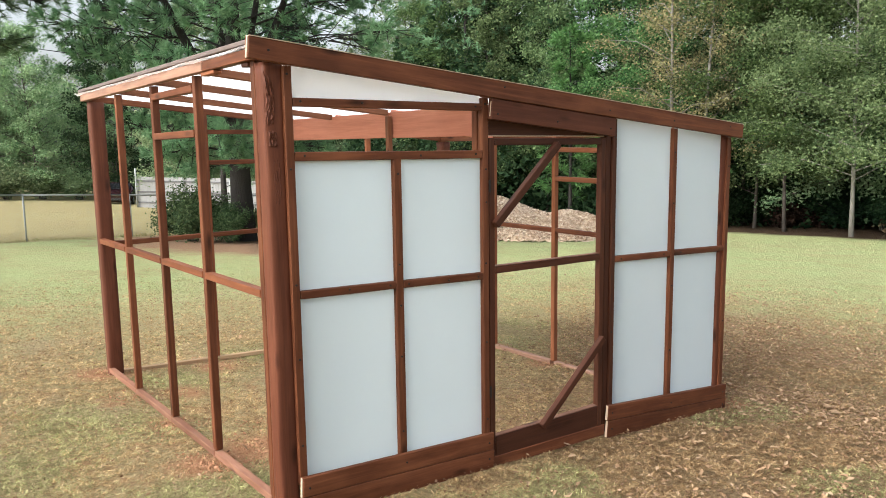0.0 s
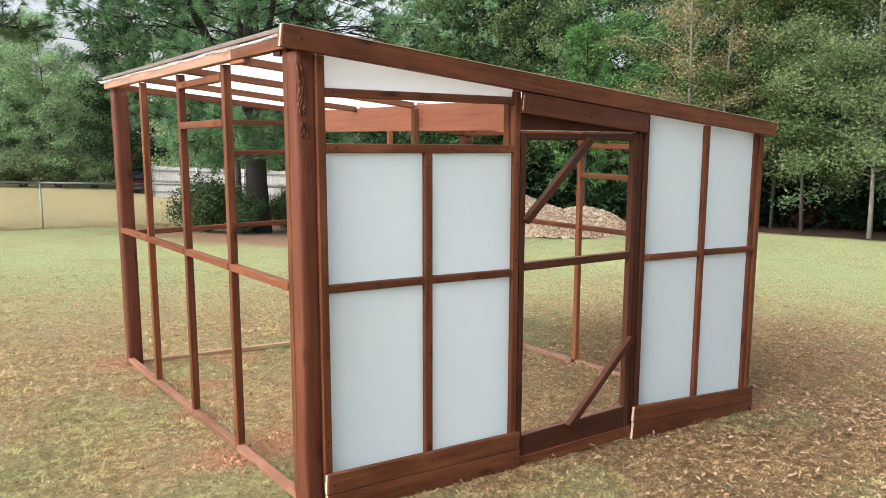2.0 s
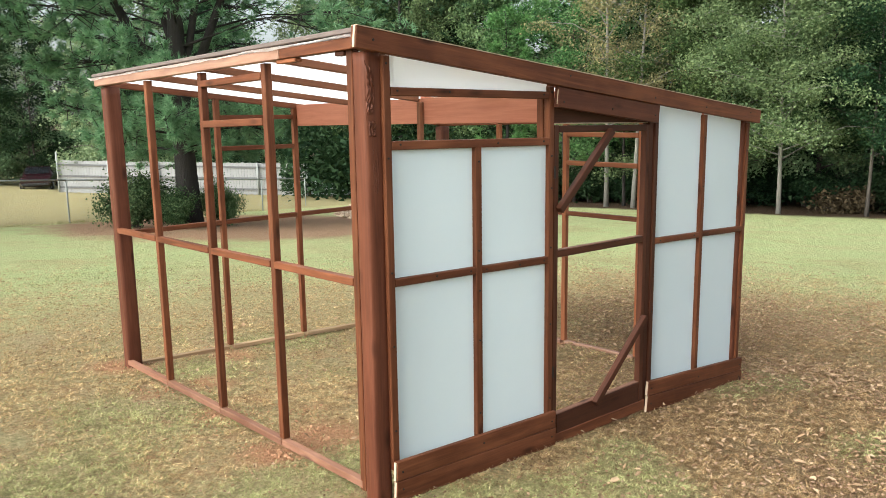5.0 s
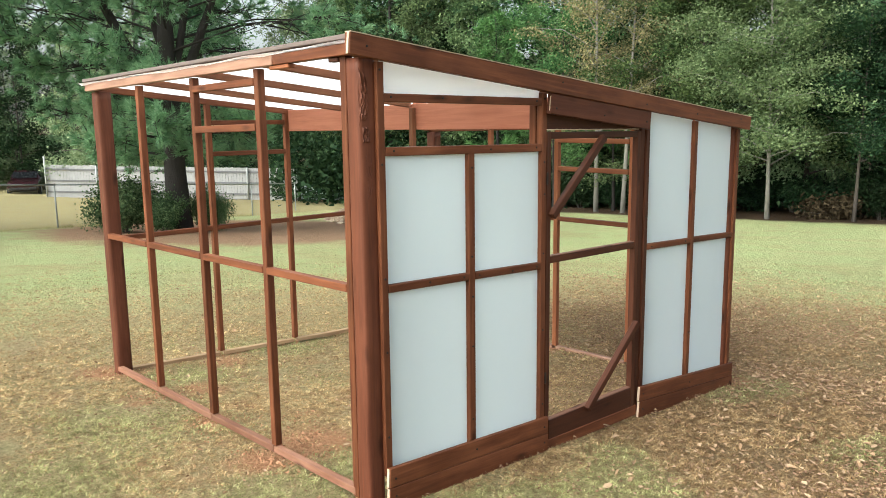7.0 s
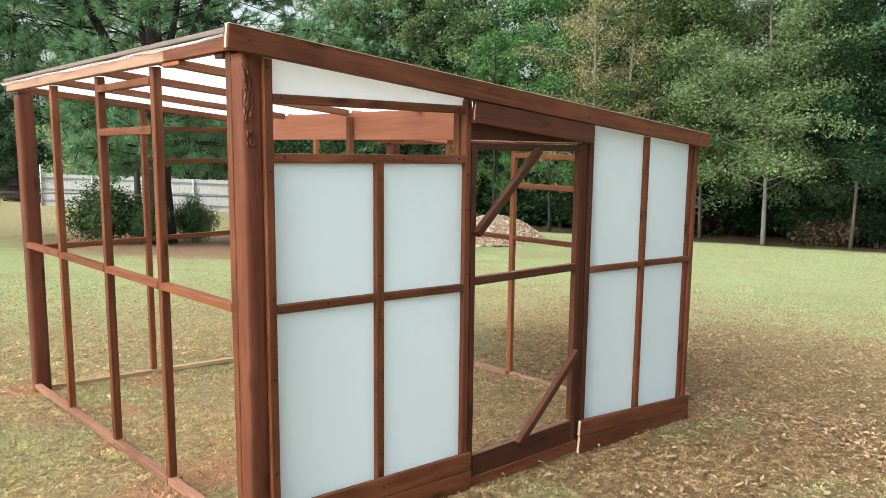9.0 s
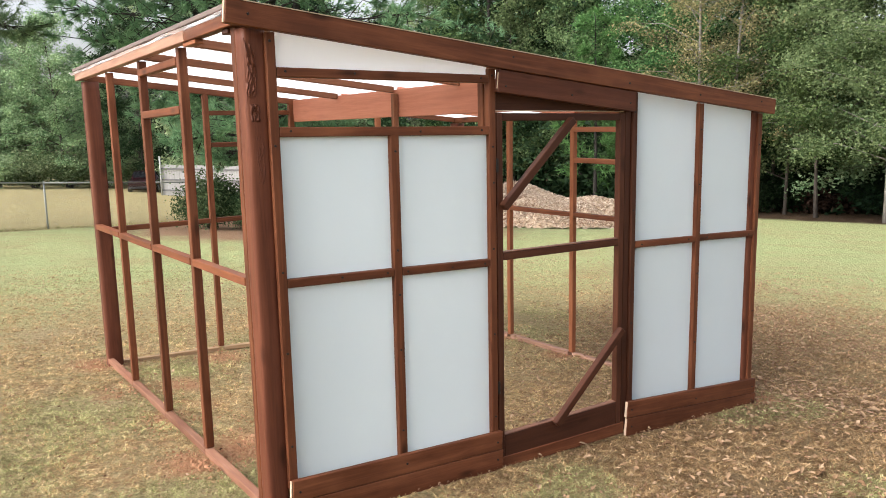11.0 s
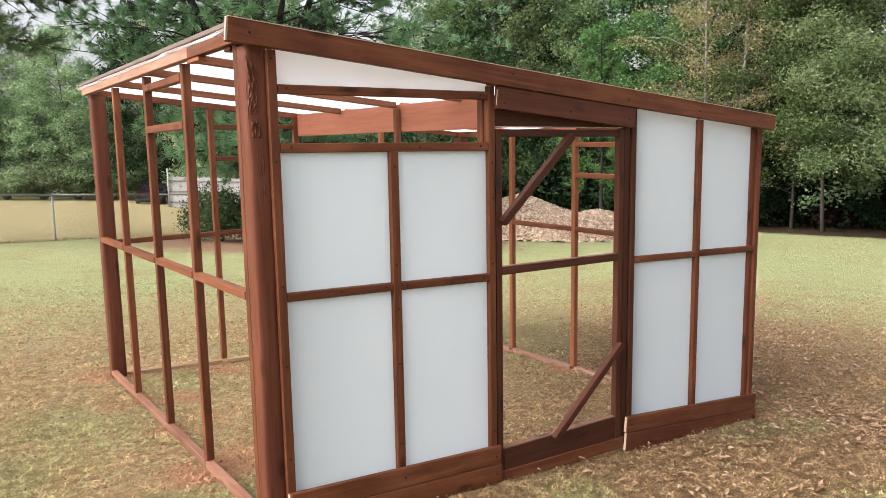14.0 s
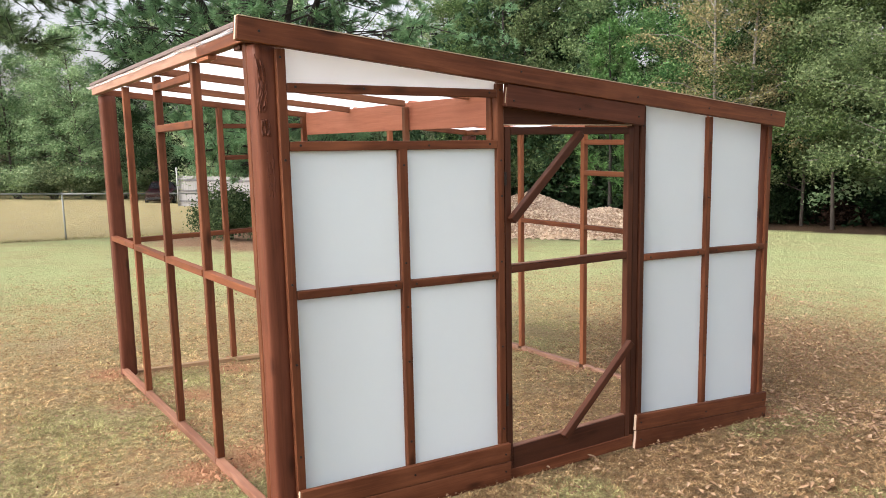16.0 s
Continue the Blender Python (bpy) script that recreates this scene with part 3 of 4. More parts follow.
door_bar("stile", (1.173, -0.05), (1.173, 1.61), 0.034, up=FRONT)
rs = door_bar("stile", (1.965, -0.07), (1.965, 1.595), 0.036, up=FRONT)
upright("jamb", 1.99, 2.03, -0.09, 1.66, WOOD_DARK, 0.016, 0.05)
door_bar("top_rail", (1.191, 1.59), (1.946, 1.578), 0.034)
door_bar("middle_rail", (1.191, 0.956), (1.946, 0.944), 0.034)
door_bar("bottom_rail", (1.191, 0.03), (1.946, 0.0235), 0.12)
kick = door_bar("kick_board", (1.16, -0.045), (2.006, -0.07), 0.064, y=-0.004, d=0.03, mat=WOOD)
door_bar("brace", (1.176, 1.185), (1.6, 1.572), 0.037, y=-0.034, d=0.034)
door_bar("brace", (1.5, 0.075), (1.962, 0.485), 0.037, y=-0.034, d=0.034)
# added pale strips that paint the sky's sheen on the rail tops
for x0, z0, x1, z1 in ((1.191, 0.0925, 1.946, 0.0875), (1.191, 0.9765, 1.946, 0.9645)):
    door_bar("worn_edge", (x0, z0), (x1, z1), 0.004, d=0.034, mat=WOOD_PALE)
hinge = part("hinge", block(0.06, 0.012, 0.005, 0.001), SCREW, door, "small dark hinge", along((1.153, -0.021, 1.34), (1.153, -0.021, 1.415), FRONT))
part("hinge", hinge.data, SCREW, door, "small dark hinge", along((1.153, -0.021, 0.3), (1.153, -0.021, 0.375), FRONT))

# -- left wall --
XL = 0.031
S = 0.039


def side_stud(x, y, z0, z1, mat=WOOD, w=S):
    ob = timber("stud", (x, y, z0), (x, y, z1), w, w, mat, shed, FRONT)
    return ob


def sill_l(y):
    return 0.062 - 0.03 * y


side_stud(XL, 0.1055, 0.03, roof_z(0, 0.1) - 0.045)
for y in (0.80, 1.475, 2.205):
    side_stud(XL, y, sill_l(y) + 0.02, roof_z(0.014, y) - 0.048)
for y0, y1 in ((0.125, 0.78), (0.82, 1.455), (1.495, 2.185), (2.225, 2.857)):
    z = lambda y: 0.978 - 0.022 * y
    timber("rail", (XL - 0.004, y0, z(y0)), (XL - 0.004, y1, z(y1)), 0.04, 0.034, WOOD, shed)
    timber("sill", (XL - 0.004, y0 - 0.017, sill_l(y0)), (XL - 0.004, y1 + 0.017, sill_l(y1)), 0.038, 0.034, WOOD_PALE, shed)
timber("noggin", (XL - 0.004, 0.82, 1.862), (XL - 0.004, 1.455, 1.846), 0.04, 0.034, WOOD, shed)
timber("noggin", (XL - 0.004, 0.82, 1.65), (XL - 0.004, 1.455, 1.635), 0.04, 0.036, WOOD, shed)


def plate(y0, y1, x, mat, w=0.044, h=0.046):
    return timber("top_plate", (x, y0, roof_z(x, y0) - h / 2), (x, y1, roof_z(x, y1) - h / 2), w, h, mat, shed)


plate(-0.022, 0.6, 0.008, WOOD)
plate(0.602, 2.98, 0.004, WOOD_PLATE)
timber("scab", (0.012, 0.48, roof_z(0.01, 0.48) - 0.056), (0.012, 0.64, roof_z(0.01, 0.64) - 0.056), 0.04, 0.018, WOOD_MID, shed)
timber("block", (0.02, 0.127, roof_z(0.02, 0.13) - 0.055), (0.02, 0.19, roof_z(0.02, 0.19) - 0.055), 0.036, 0.018, WOOD_DARK, shed)

# -- rear wall --
YR = 2.962
rear_z = lambda x: -0.068 - 0.045 * x
for x in (0.835, 1.5, 2.27):
    timber("stud", (x, YR, rear_z(x) + 0.02), (x, YR, roof_z(x, YR) - 0.04), S, S, WOOD_MID if x == 2.27 else WOOD, shed, FRONT)
for x0, x1 in ((0.086, 0.815), (0.855, 1.48), (1.52, 2.25), (2.29, 3.01)):
    timber("sill", (x0, YR, rear_z(x0)), (x1, YR, rear_z(x1)), 0.04, 0.03, WOOD_SILL, shed)
    timber("rail", (x0, YR, 0.878 - 0.002 * x0), (x1, YR, 0.878 - 0.002 * x1), 0.038, 0.034, WOOD, shed)
for z in (1.66, 1.43):
    timber("noggin", (0.855, YR, z), (1.48, YR, z - 0.005), 0.038, 0.034, WOOD, shed)
timber("top_plate", (0.03, YR, roof_z(0.03, YR) - 0.022), (3.1, YR, roof_z(3.1, YR) - 0.022), 0.04, 0.042, WOOD, shed)

# -- right wall --
XR = 3.02
right_z = lambda y: -0.17 - 0.022 * y
for y in (0.73, 1.43, 2.16):
    timber("stud", (XR, y, right_z(y) + 0.018), (XR, y, roof_z(XR, y) - 0.045), S, S, WOOD_MID, shed, FRONT)
for y0, y1 in ((0.085, 0.71), (0.75, 1.41), (1.45, 2.14), (2.18, 2.88)):
    timber("sill", (XR, y0, right_z(y0)), (XR, y1, right_z(y1)), 0.044, 0.036, WOOD_PLATE, shed)
    timber("rail", (XR, y0, 0.885 - 0.012 * y0), (XR, y1, 0.885 - 0.012 * y1), 0.04, 0.034, WOOD, shed)
for z in (1.49, 1.268):
    timber("noggin", (XR, 0.75, z), (XR, 1.41, z), 0.04, 0.036, WOOD_MID, shed)
timber("top_plate", (XR + 0.04, -0.02, roof_z(XR + 0.04, 0) - 0.024), (XR + 0.04, 2.98, roof_z(XR + 0.04, 2.98) - 0.024), 0.044, 0.046, WOOD, shed)

# -- roof: beam, rafters, plastic --
XB = 1.53
bz = lambda y: 1.62 - 0.0125 * y
timber("beam", (XB, 0.045, bz(0.045) + 0.084), (XB, 1.415, bz(1.415) + 0.084), 0.038, 0.168, WOOD_LIGHT, shed, label="wide orange-stained roof beam")
timber("beam", (XB, 1.419, bz(1.419) + 0.084), (XB, 2.94, bz(2.94) + 0.082), 0.038, 0.165, WOOD_LIGHT, shed, label="wide orange-stained roof beam")
for y in (0.10, 0.76, 1.45, 2.2):
    timber("rafter", (0.03, y, roof_z(0.03, y) - 0.022), (XB - 0.021, y, roof_z(XB, y) - 0.022), 0.036, 0.038, WOOD_RAFTER, shed)
    timber("rafter", (XB + 0.021, y, roof_z(XB + 0.02, y) - 0.022), (3.03, y, roof_z(3.03, y) - 0.022), 0.04, 0.042, WOOD_LIGHT, shed)
timber("beam_post", (XB - 0.04, 1.4, gz(XB, 1.4) - 0.05), (XB - 0.04, 1.4, roof_z(XB, 1.4) - 0.046), 0.034, 0.034, WOOD_RAFTER, shed, FRONT)


def roof_sheet():
    bm = bmesh.new()
    nx, ny = 40, 40
    xs = [-0.03 + (3.2 + 0.03) * i / nx for i in range(nx + 1)]
    grid = []
    for j in range(ny + 1):
        y = -0.02 + 3.03 * j / ny
        row = []
        for x in xs:
            span = math.sin(math.pi * ((y - 0.1) / 0.7 % 1.0))
            z = roof_z(x, y) + 0.006 - 0.006 * span ** 2 + 0.004 * noise.noise(Vector((x * 3, y * 3, 0)))
            row.append(bm.verts.new((x, y, z)))
        # the torn, folded edge that hangs over the top plate
        hang = 0.016 + 0.016 * noise.noise(Vector((y * 2.6, 1.7, 0))) + 0.006 * noise.noise(Vector((y * 14, 5, 0)))
        if y < 0.5:
            hang *= 0.5
        row.insert(0, bm.verts.new((-0.031, y, roof_z(-0.03, y) - hang + 0.006)))
        grid.append(row)
    for j in range(ny):
        for i in range(nx + 1):
            bm.faces.new((grid[j][i], grid[j][i + 1], grid[j + 1][i + 1], grid[j + 1][i]))
    return part("roof_sheet", bm, ROOFING, shed, "translucent white plastic roof sheet", smooth=True)


roof_sheet()
timber("roof_batten", (0.0, -0.02, roof_z(0.0, 0) + 0.023), (0.0, 3.0, roof_z(0.0, 3.0) + 0.023), 0.05, 0.02, SHINGLE, shed, label="weathered batten over the roof edge")
rag = bmesh.new()
bmesh.ops.create_grid(rag, x_segments=6, y_segments=3, size=0.5, matrix=Matrix.Diagonal((0.07, 0.03, 1, 1)))
for v in rag.verts:
    v.co.z += 0.012 * noise.noise(v.co * 50)
part("loose_corner", rag, ROOFING, shed, "torn corner of white plastic", pose(-0.03, 3.02, roof_z(0, 3) + 0.004, 12, -8, 70), smooth=True)


# ---- trees ----
def leaf_tris(centres, size, rng, flat=0.4):
    """A small three-cornered leaf at each centre, for crowns far off."""
    n = len(centres)
    d = rng.normal(size=(n, 3))
    d[:, 2] *= 1 - flat
    d /= np.linalg.norm(d, axis=1)[:, None] + 1e-9
    e = rng.normal(size=(n, 3))
    e -= (e * d).sum(1)[:, None] * d
    e /= np.linalg.norm(e, axis=1)[:, None] + 1e-9
    s = size * rng.uniform(0.6, 1.4, (n, 1))
    V = np.stack([centres - d * s * 0.5 + e * s * 0.38, centres - d * s * 0.5 - e * s * 0.38, centres + d * s * 0.6], 1).reshape(-1, 3)
    return V, np.arange(3 * n).reshape(n, 3)


def leaf_quads(centres, size, rng, flat=0.5, aspect=0.55):
    """A small four-cornered leaf at each centre, turned at random; flat: how much they lie level."""
    n = len(centres)
    d = rng.normal(size=(n, 3))
    d[:, 2] *= 1 - flat
    d /= np.linalg.norm(d, axis=1)[:, None] + 1e-9
    e = rng.normal(size=(n, 3))
    e -= (e * d).sum(1)[:, None] * d
    e /= np.linalg.norm(e, axis=1)[:, None] + 1e-9
    s = size * rng.uniform(0.6, 1.35, (n, 1))
    tip, side = d * s * 0.5, e * s * 0.5 * aspect
    lift = np.array([0, 0, 1.0]) * s * rng.uniform(-0.12, 0.12, (n, 1))
    V = np.stack([centres - tip, centres + side + lift, centres + tip, centres - side + lift], 1).reshape(-1, 3)
    F = np.arange(4 * n).reshape(n, 4)
    return V, F


def broadleaf(name, h, spread, clear, n_limb, n_leaf, leaf, bark, mat, seed, r0, label, profile=0.6):
    """A tapered trunk with limbs and twigs, and a crown of many small leaves round the twigs."""
    rng = np.random.default_rng(seed)
    tree = thing(name, 0, 0, 0, label, "tree", "trees of the wood")
    pts, rad = [], []
    lean = rng.normal(0, 0.02, 2)
    for i in range(9):
        u = i / 8
        pts.append((lean[0] * u * h + 0.06 * math.sin(3 * u + seed), lean[1] * u * h + 0.06 * math.cos(2.6 * u + seed), -0.2 + u * (h + 0.2)))
        rad.append(r0 * (1.25 if i == 0 else 1) * (1 - 0.9 * u))
    v, f = tube(pts, rad, 9)
    part("trunk", mesh_np("trunk", v, f, bark, True), bark, tree)
    limbs, spots, weights = [], [], []
    for k in range(n_limb):
        u = clear / h + (1 - clear / h) * ((k + rng.uniform(0, 1)) / n_limb) * 0.97
        base = np.array([np.interp(u, np.linspace(0, 1, 9), [p[i] for p in pts]) for i in range(3)])
        az = k * 2.4 + rng.uniform(-0.5, 0.5)
        w = (u - clear / h) / (1 - clear / h)
        reach = spread * (0.45 + 0.75 * math.sin(math.pi * min(1, 0.2 + w * 0.8)) ** profile) * rng.uniform(0.7, 1.15) * (1.05 - 0.6 * w)
        rise = reach * (0.15 + 0.75 * w) * rng.uniform(0.6, 1.3)
        end = base + np.array([math.cos(az) * reach, math.sin(az) * reach, rise])
        midp = (base + end) / 2 + np.array([0, 0, 0.12 * reach])
        rr = r0 * 0.42 * (1 - 0.75 * u)
        limbs.append(tube([base, midp, end], [rr, rr * 0.6, rr * 0.15], 5, False))
        for s in range(7):
            q = rng.uniform(0.25, 1.0)
            at = base * (1 - q) ** 2 + midp * 2 * q * (1 - q) + end * q * q
            off = rng.normal(0, 0.34 * reach * 0.5, 3) * np.array([1, 1, 0.6])
            tw = at + off
            limbs.append(tube([at, tw], [rr * 0.28, rr * 0.08], 3, False))
            spots.append((at, tw))
            weights.append(0.4 + np.linalg.norm(off))
    v, f = join_tubes(limbs)
    part("branchwork", mesh_np("branchwork", v, f, bark, True), bark, tree)
    wts = np.array(weights) / sum(weights)
    pick = rng.choice(len(spots), n_leaf, p=wts)
    a = np.array([s[0] for s in spots])[pick]
    b = np.array([s[1] for s in spots])[pick]
    q = rng.uniform(0.2, 1.15, (n_leaf, 1))
    c = a * (1 - q) + b * q + rng.normal(0, 0.17, (n_leaf, 3)) * np.array([1, 1, 0.7]) * (0.6 + spread * 0.28)
    V, F = leaf_tris(c, leaf, rng)
    part("crown", mesh_np("crown", V, F, mat), mat, tree)
    return tree


def tuft_mesh(centres, aims, length, n_needle, rng, width=0.006):
    """Bundles of long needles bursting from each twig end."""
    n = len(centres)
    c = np.repeat(centres, n_needle, 0)
    a = np.repeat(aims, n_needle, 0)
    d = rng.normal(size=(n * n_needle, 3)) * 0.55 + a
    d /= np.linalg.norm(d, axis=1)[:, None]
    ln = length * rng.uniform(0.6, 1.15, (n * n_needle, 1))
    start = c - a * rng.uniform(0, 0.16, (n * n_needle, 1))
    e = np.cross(d, rng.normal(size=d.shape))
    e /= np.linalg.norm(e, axis=1)[:, None] + 1e-9
    end = start + d * ln - np.array([0, 0, 1.0]) * ln * 0.12
    V = np.stack([start + e * width, start - e * width, end], 1).reshape(-1, 3)
    return V, np.arange(3 * n * n_needle).reshape(-1, 3)


def pine(name, x, y, h, r0, clear, n_limb, spread, per_limb, needle, n_needle, mat, seed, label, width=0.008, forks=(), droop=0.0, gaps=()):
    rng = np.random.default_rng(seed)
    tree = thing(name, x, y, gz(x, y), label, "tree", "pine trees round the lawn")
    pts = [(0.1 * math.sin(2.2 * u + seed) * u * 2, 0.08 * math.cos(2 * u) * u, -0.2 + u * (h + 0.2)) for u in np.linspace(0, 1, 9)]
    rad = [r0 * (1.2 if i == 0 else 1) * (1 - 0.85 * i / 8) for i in range(9)]
    tubes = [tube(pts, rad, 10)]
    for (z0, az, length, rise, rr) in forks:
        base = np.array([0, 0, z0])
        way = np.array([math.cos(az), math.sin(az), rise])
        tubes.append(tube([base, base + way * length * 0.35 + np.array([0, 0, 0.25]), base + way * length + np.array([0, 0, 0.9])], [rr, rr * 0.85, rr * 0.5], 8, False))
    v, f = join_tubes(tubes)
    part("trunk", mesh_np("trunk", v, f, PINE_BARK, True), PINE_BARK, tree)
    limbs, cs, aims = [], [], []
    for k in range(n_limb):
        w = (k + rng.uniform(0, 1)) / n_limb
        z0 = clear + (h - clear) * w * 0.98
        az = k * 2.4 + rng.uniform(-0.4, 0.4)
        reach = spread * (1.05 - 0.85 * w) * rng.uniform(0.65, 1.1) * (0.42 + 0.58 * min(1, w / 0.27)) + 0.25
        base = np.array([0, 0, z0])
        way = np.array([math.cos(az), math.sin(az), 0])
        end = base + way * reach + np.array([0, 0, reach * (0.12 + 0.5 * w - droop * (1 - w))])
        midp = (base + end) / 2 + np.array([0, 0, 0.06 * reach])
        rr = r0 * 0.14 * (1 - 0.6 * w)
        limbs.append(tube([base, midp, end], [rr, rr * 0.6, rr * 0.2], 5, False))
        for s in range(per_limb):
            q = rng.uniform(0.3, 1.02) ** 0.7
            at = base * (1 - q) ** 2 + midp * 2 * q * (1 - q) + end * q * q
            off = np.array([rng.normal(0, 1), rng.normal(0, 1), rng.normal(0.1, 0.6)]) * (0.12 + 0.22 * reach * (0.5 if q > 0.8 else 0.85)) * 0.6
            tip = at + off + way * 0.1
            if any(abs(tip @ np.array(n3) - d0) < w0 and abs(tip[2] - zg) < h0 for n3, d0, w0, zg, h0 in gaps):
                continue
            limbs.append(tube([at, tip], [0.014, 0.007], 3, False))
            aim = off / (np.linalg.norm(off) + 1e-6) * 0.5 + way * 0.35 + np.array([0, 0, 0.35])
            cs.append(tip)
            aims.append(aim / np.linalg.norm(aim))
    v, f = join_tubes(limbs)
    part("branchwork", mesh_np("branchwork", v, f, PINE_BARK, True), PINE_BARK, tree)
    V, F = tuft_mesh(np.array(cs), np.array(aims), needle, n_needle, rng, width)
    part("crown", mesh_np("crown", V, F, mat), mat, tree)
    return tree


# the big pine by the mulch
pine("pine_tree", 6.6, 16.4, 12, 0.3, 1.75, 92, 4.8, 50, 0.25, 72, NEEDLE, 5, "large old pine with long needles and dark forked trunk", 0.009,
     forks=((2.6, 2.73, 1.7, 1.55, 0.17), (3.0, -0.41, 1.5, 1.8, 0.14), (3.3, -0.2, 0.75, 3.4, 0.12), (3.9, 2.2, 0.9, 2.6, 0.1)), droop=0.13, gaps=(((0.9, -0.43, 0), 2.3, 0.65, 5.0, 0.6),))
pine("pine_tree", -0.2, 18.2, 13, 0.25, 4.6, 64, 5.0, 60, 0.26, 40, NEEDLE, 6, "tall pine with long needles beside the wire fence", 0.0075, droop=0.2)
pine("pine_tree", 25.0, 22.8, 8.6, 0.1, 0.8, 34, 1.7, 12, 0.42, 24, NEEDLE_BRIGHT, 8, "young bright green pine at the wood's edge", 0.017, droop=-0.5)
pine("pine_tree", 24.0, 18.6, 5.2, 0.07, 1.4, 18, 1.7, 14, 0.26, 40, NEEDLE_BRIGHT, 9, "young bright green pine at the wood's edge", 0.007, droop=-0.2)
pine("pine_tree", 26.0, 17.0, 6.0, 0.08, 1.6, 20, 1.8, 14, 0.26, 40, NEEDLE_BRIGHT, 10, "young bright green pine at the wood's edge", 0.007, droop=-0.2)
pine("pine_tree", 12.5, 33.0, 14, 0.15, 1.2, 32, 4.2, 18, 0.32, 16, NEEDLE, 12, "tall dark pine behind the yard", 0.016)
pine("pine_tree", 24.5, 30.0, 14, 0.15, 1.2, 30, 4.2, 18, 0.32, 16, NEEDLE, 13, "tall dark pine behind the yard", 0.016)

pine("pine_tree", 26.4, 5.4, 13, 0.16, 3.2, 30, 3.4, 18, 0.3, 18, NEEDLE, 14, "tall pine with drooping boughs at the wood's edge", 0.014, droop=0.15)

oak = broadleaf("oak_tree", 11.5, 3.6, 1.9, 52, 90000, 0.078, PALE_BARK, LEAF_PALE, 21, 0.078, "slender oak in olive-green leaf at the wood's edge")
oak.location = (25.0, 9.95, gz(25, 9.95))
KINDS = [
    broadleaf("tree", 12.0, 3.4, 2.4, 38, 52000, 0.092, BARK, LEAF, 22, 0.07, "broadleaf tree in green leaf at the wood's edge"),
    broadleaf("tree", 13.0, 3.0, 1.5, 42, 52000, 0.087, BARK, LEAF_OAK, 23, 0.065, "broadleaf tree in olive leaf at the wood's edge"),
    broadleaf("tree", 13.5, 2.6, 3.0, 30, 15000, 0.075, PALE_BARK, LEAF_RUST, 24, 0.095, "thin pale-trunked tree with leaves turning yellow-brown"),
    broadleaf("tree", 12.5, 3.6, 1.3, 38, 22000, 0.15, BARK, LEAF_SHADED, 25, 0.08, "broadleaf tree in dark green leaf, darkened for the wood's shade"),
    broadleaf("tree", 12.5, 3.6, 1.0, 36, 25000, 0.13, BARK, LEAF_HAZED, 26, 0.11, "distant broadleaf tree in green leaf paled for haze"),
    broadleaf("tree", 11.5, 2.7, 2.2, 40, 52000, 0.08, BARK, LEAF_SHADED, 27, 0.065, "slim dark-leaved tree at the wood's edge, darkened for shade"),
]
# wood's edge, then rows behind it
rng = random.Random(77)
SPOTS = [(5, 27.5, 4.5), (0, 26.3, 13.0), (1, 27.5, 15.0), (0, 27.8, 21.0), (2, 24.6, 16.95), (1, 27.2, 26.5), (2, 24.9, 15.75), (1, 25.8, 29.5), (5, 25.6, 7.3), (0, 24.4, 33.4),
         (3, 28.5, 0.5), (3, 29.5, 7.4), (4, 30.5, 11.0), (3, 29.6, 17.0), (4, 30.5, 22.0), (3, 28.5, 30.5), (4, 26.6, 37.0), (3, 19.0, 40.0),
         (4, 20.7, 44.5), (4, 15.5, 45.0), (3, 12.5, 52.0), (4, 8.5, 56.0), (4, 4.5, 60.0), (3, 0.0, 62.0), (4, -6.0, 60.0), (4, 14.0, 58.0),
         (3, 34.0, 4.0), (3, 31.5, 25.5), (4, 34.0, 20.0), (3, 31.0, 36.0), (4, 27.6, 44.5), (4, 7.0, 63.0), (3, -3.0, 64.0)]
used = set()
for k, x, y in SPOTS:
    src = KINDS[k]
    s = rng.uniform(0.9, 1.2) * (0.92 if math.hypot(x, y) > 53 else 1)
    place = pose(x, y, gz(x, y), 0, 0, rng.uniform(0, 360))
    if k not in used:
        src.matrix_basis = place
        used.add(k)
    else:
        o = copy_thing(src, place)
        o.scale = (s, s, s * rng.uniform(0.95, 1.1))


# ---- bushes and underwood ----
BUSH_GROUPS = {"bush": "bushes under the big pine", "undergrowth_bush": "undergrowth of the wood", "hedge_bush": "hedge of the far yard", "dead_brush": "brush on the wood floor"}


def bush(name, w, h, n_leaf, leaf, mat, seed, label, stems=16):
    rng = np.random.default_rng(seed)
    b = thing(name, 0, 0, 0, label, "bush", BUSH_GROUPS[name])
    tubes, ends = [], []
    for k in range(stems):
        az, out = rng.uniform(0, 2 * math.pi), rng.uniform(0.2, 1.0) * w
        tip = np.array([math.cos(az) * out, math.sin(az) * out, h * rng.uniform(0.5, 1.0) * (1.05 - 0.4 * out / w)])
        mid = tip * np.array([0.35, 0.35, 0.6])
        tubes.append(tube([(0.1 * math.cos(az), 0.1 * math.sin(az), -0.05), mid, tip], [0.018, 0.012, 0.004], 4, False))
        ends += [mid, tip, (mid + tip) / 2, (mid * 0.6 + tip * 0.4)]
    v, f = join_tubes(tubes)
    part("branchwork", mesh_np("branchwork", v, f, BARK, True), BARK, b)
    ends = np.array(ends)
    c = ends[rng.integers(0, len(ends), n_leaf)] + rng.normal(0, 0.2, (n_leaf, 3)) * w * 0.7
    c[:, 2] = np.abs(c[:, 2])
    V, F = leaf_tris(c, leaf, rng, 0.3)
    part("foliage", mesh_np("foliage", V, F, mat), mat, b)
    return b


holly = bush("bush", 1.3, 1.5, 16000, 0.07, LEAF_BUSH, 31, "dark-leaved evergreen bush at the foot of the pine")
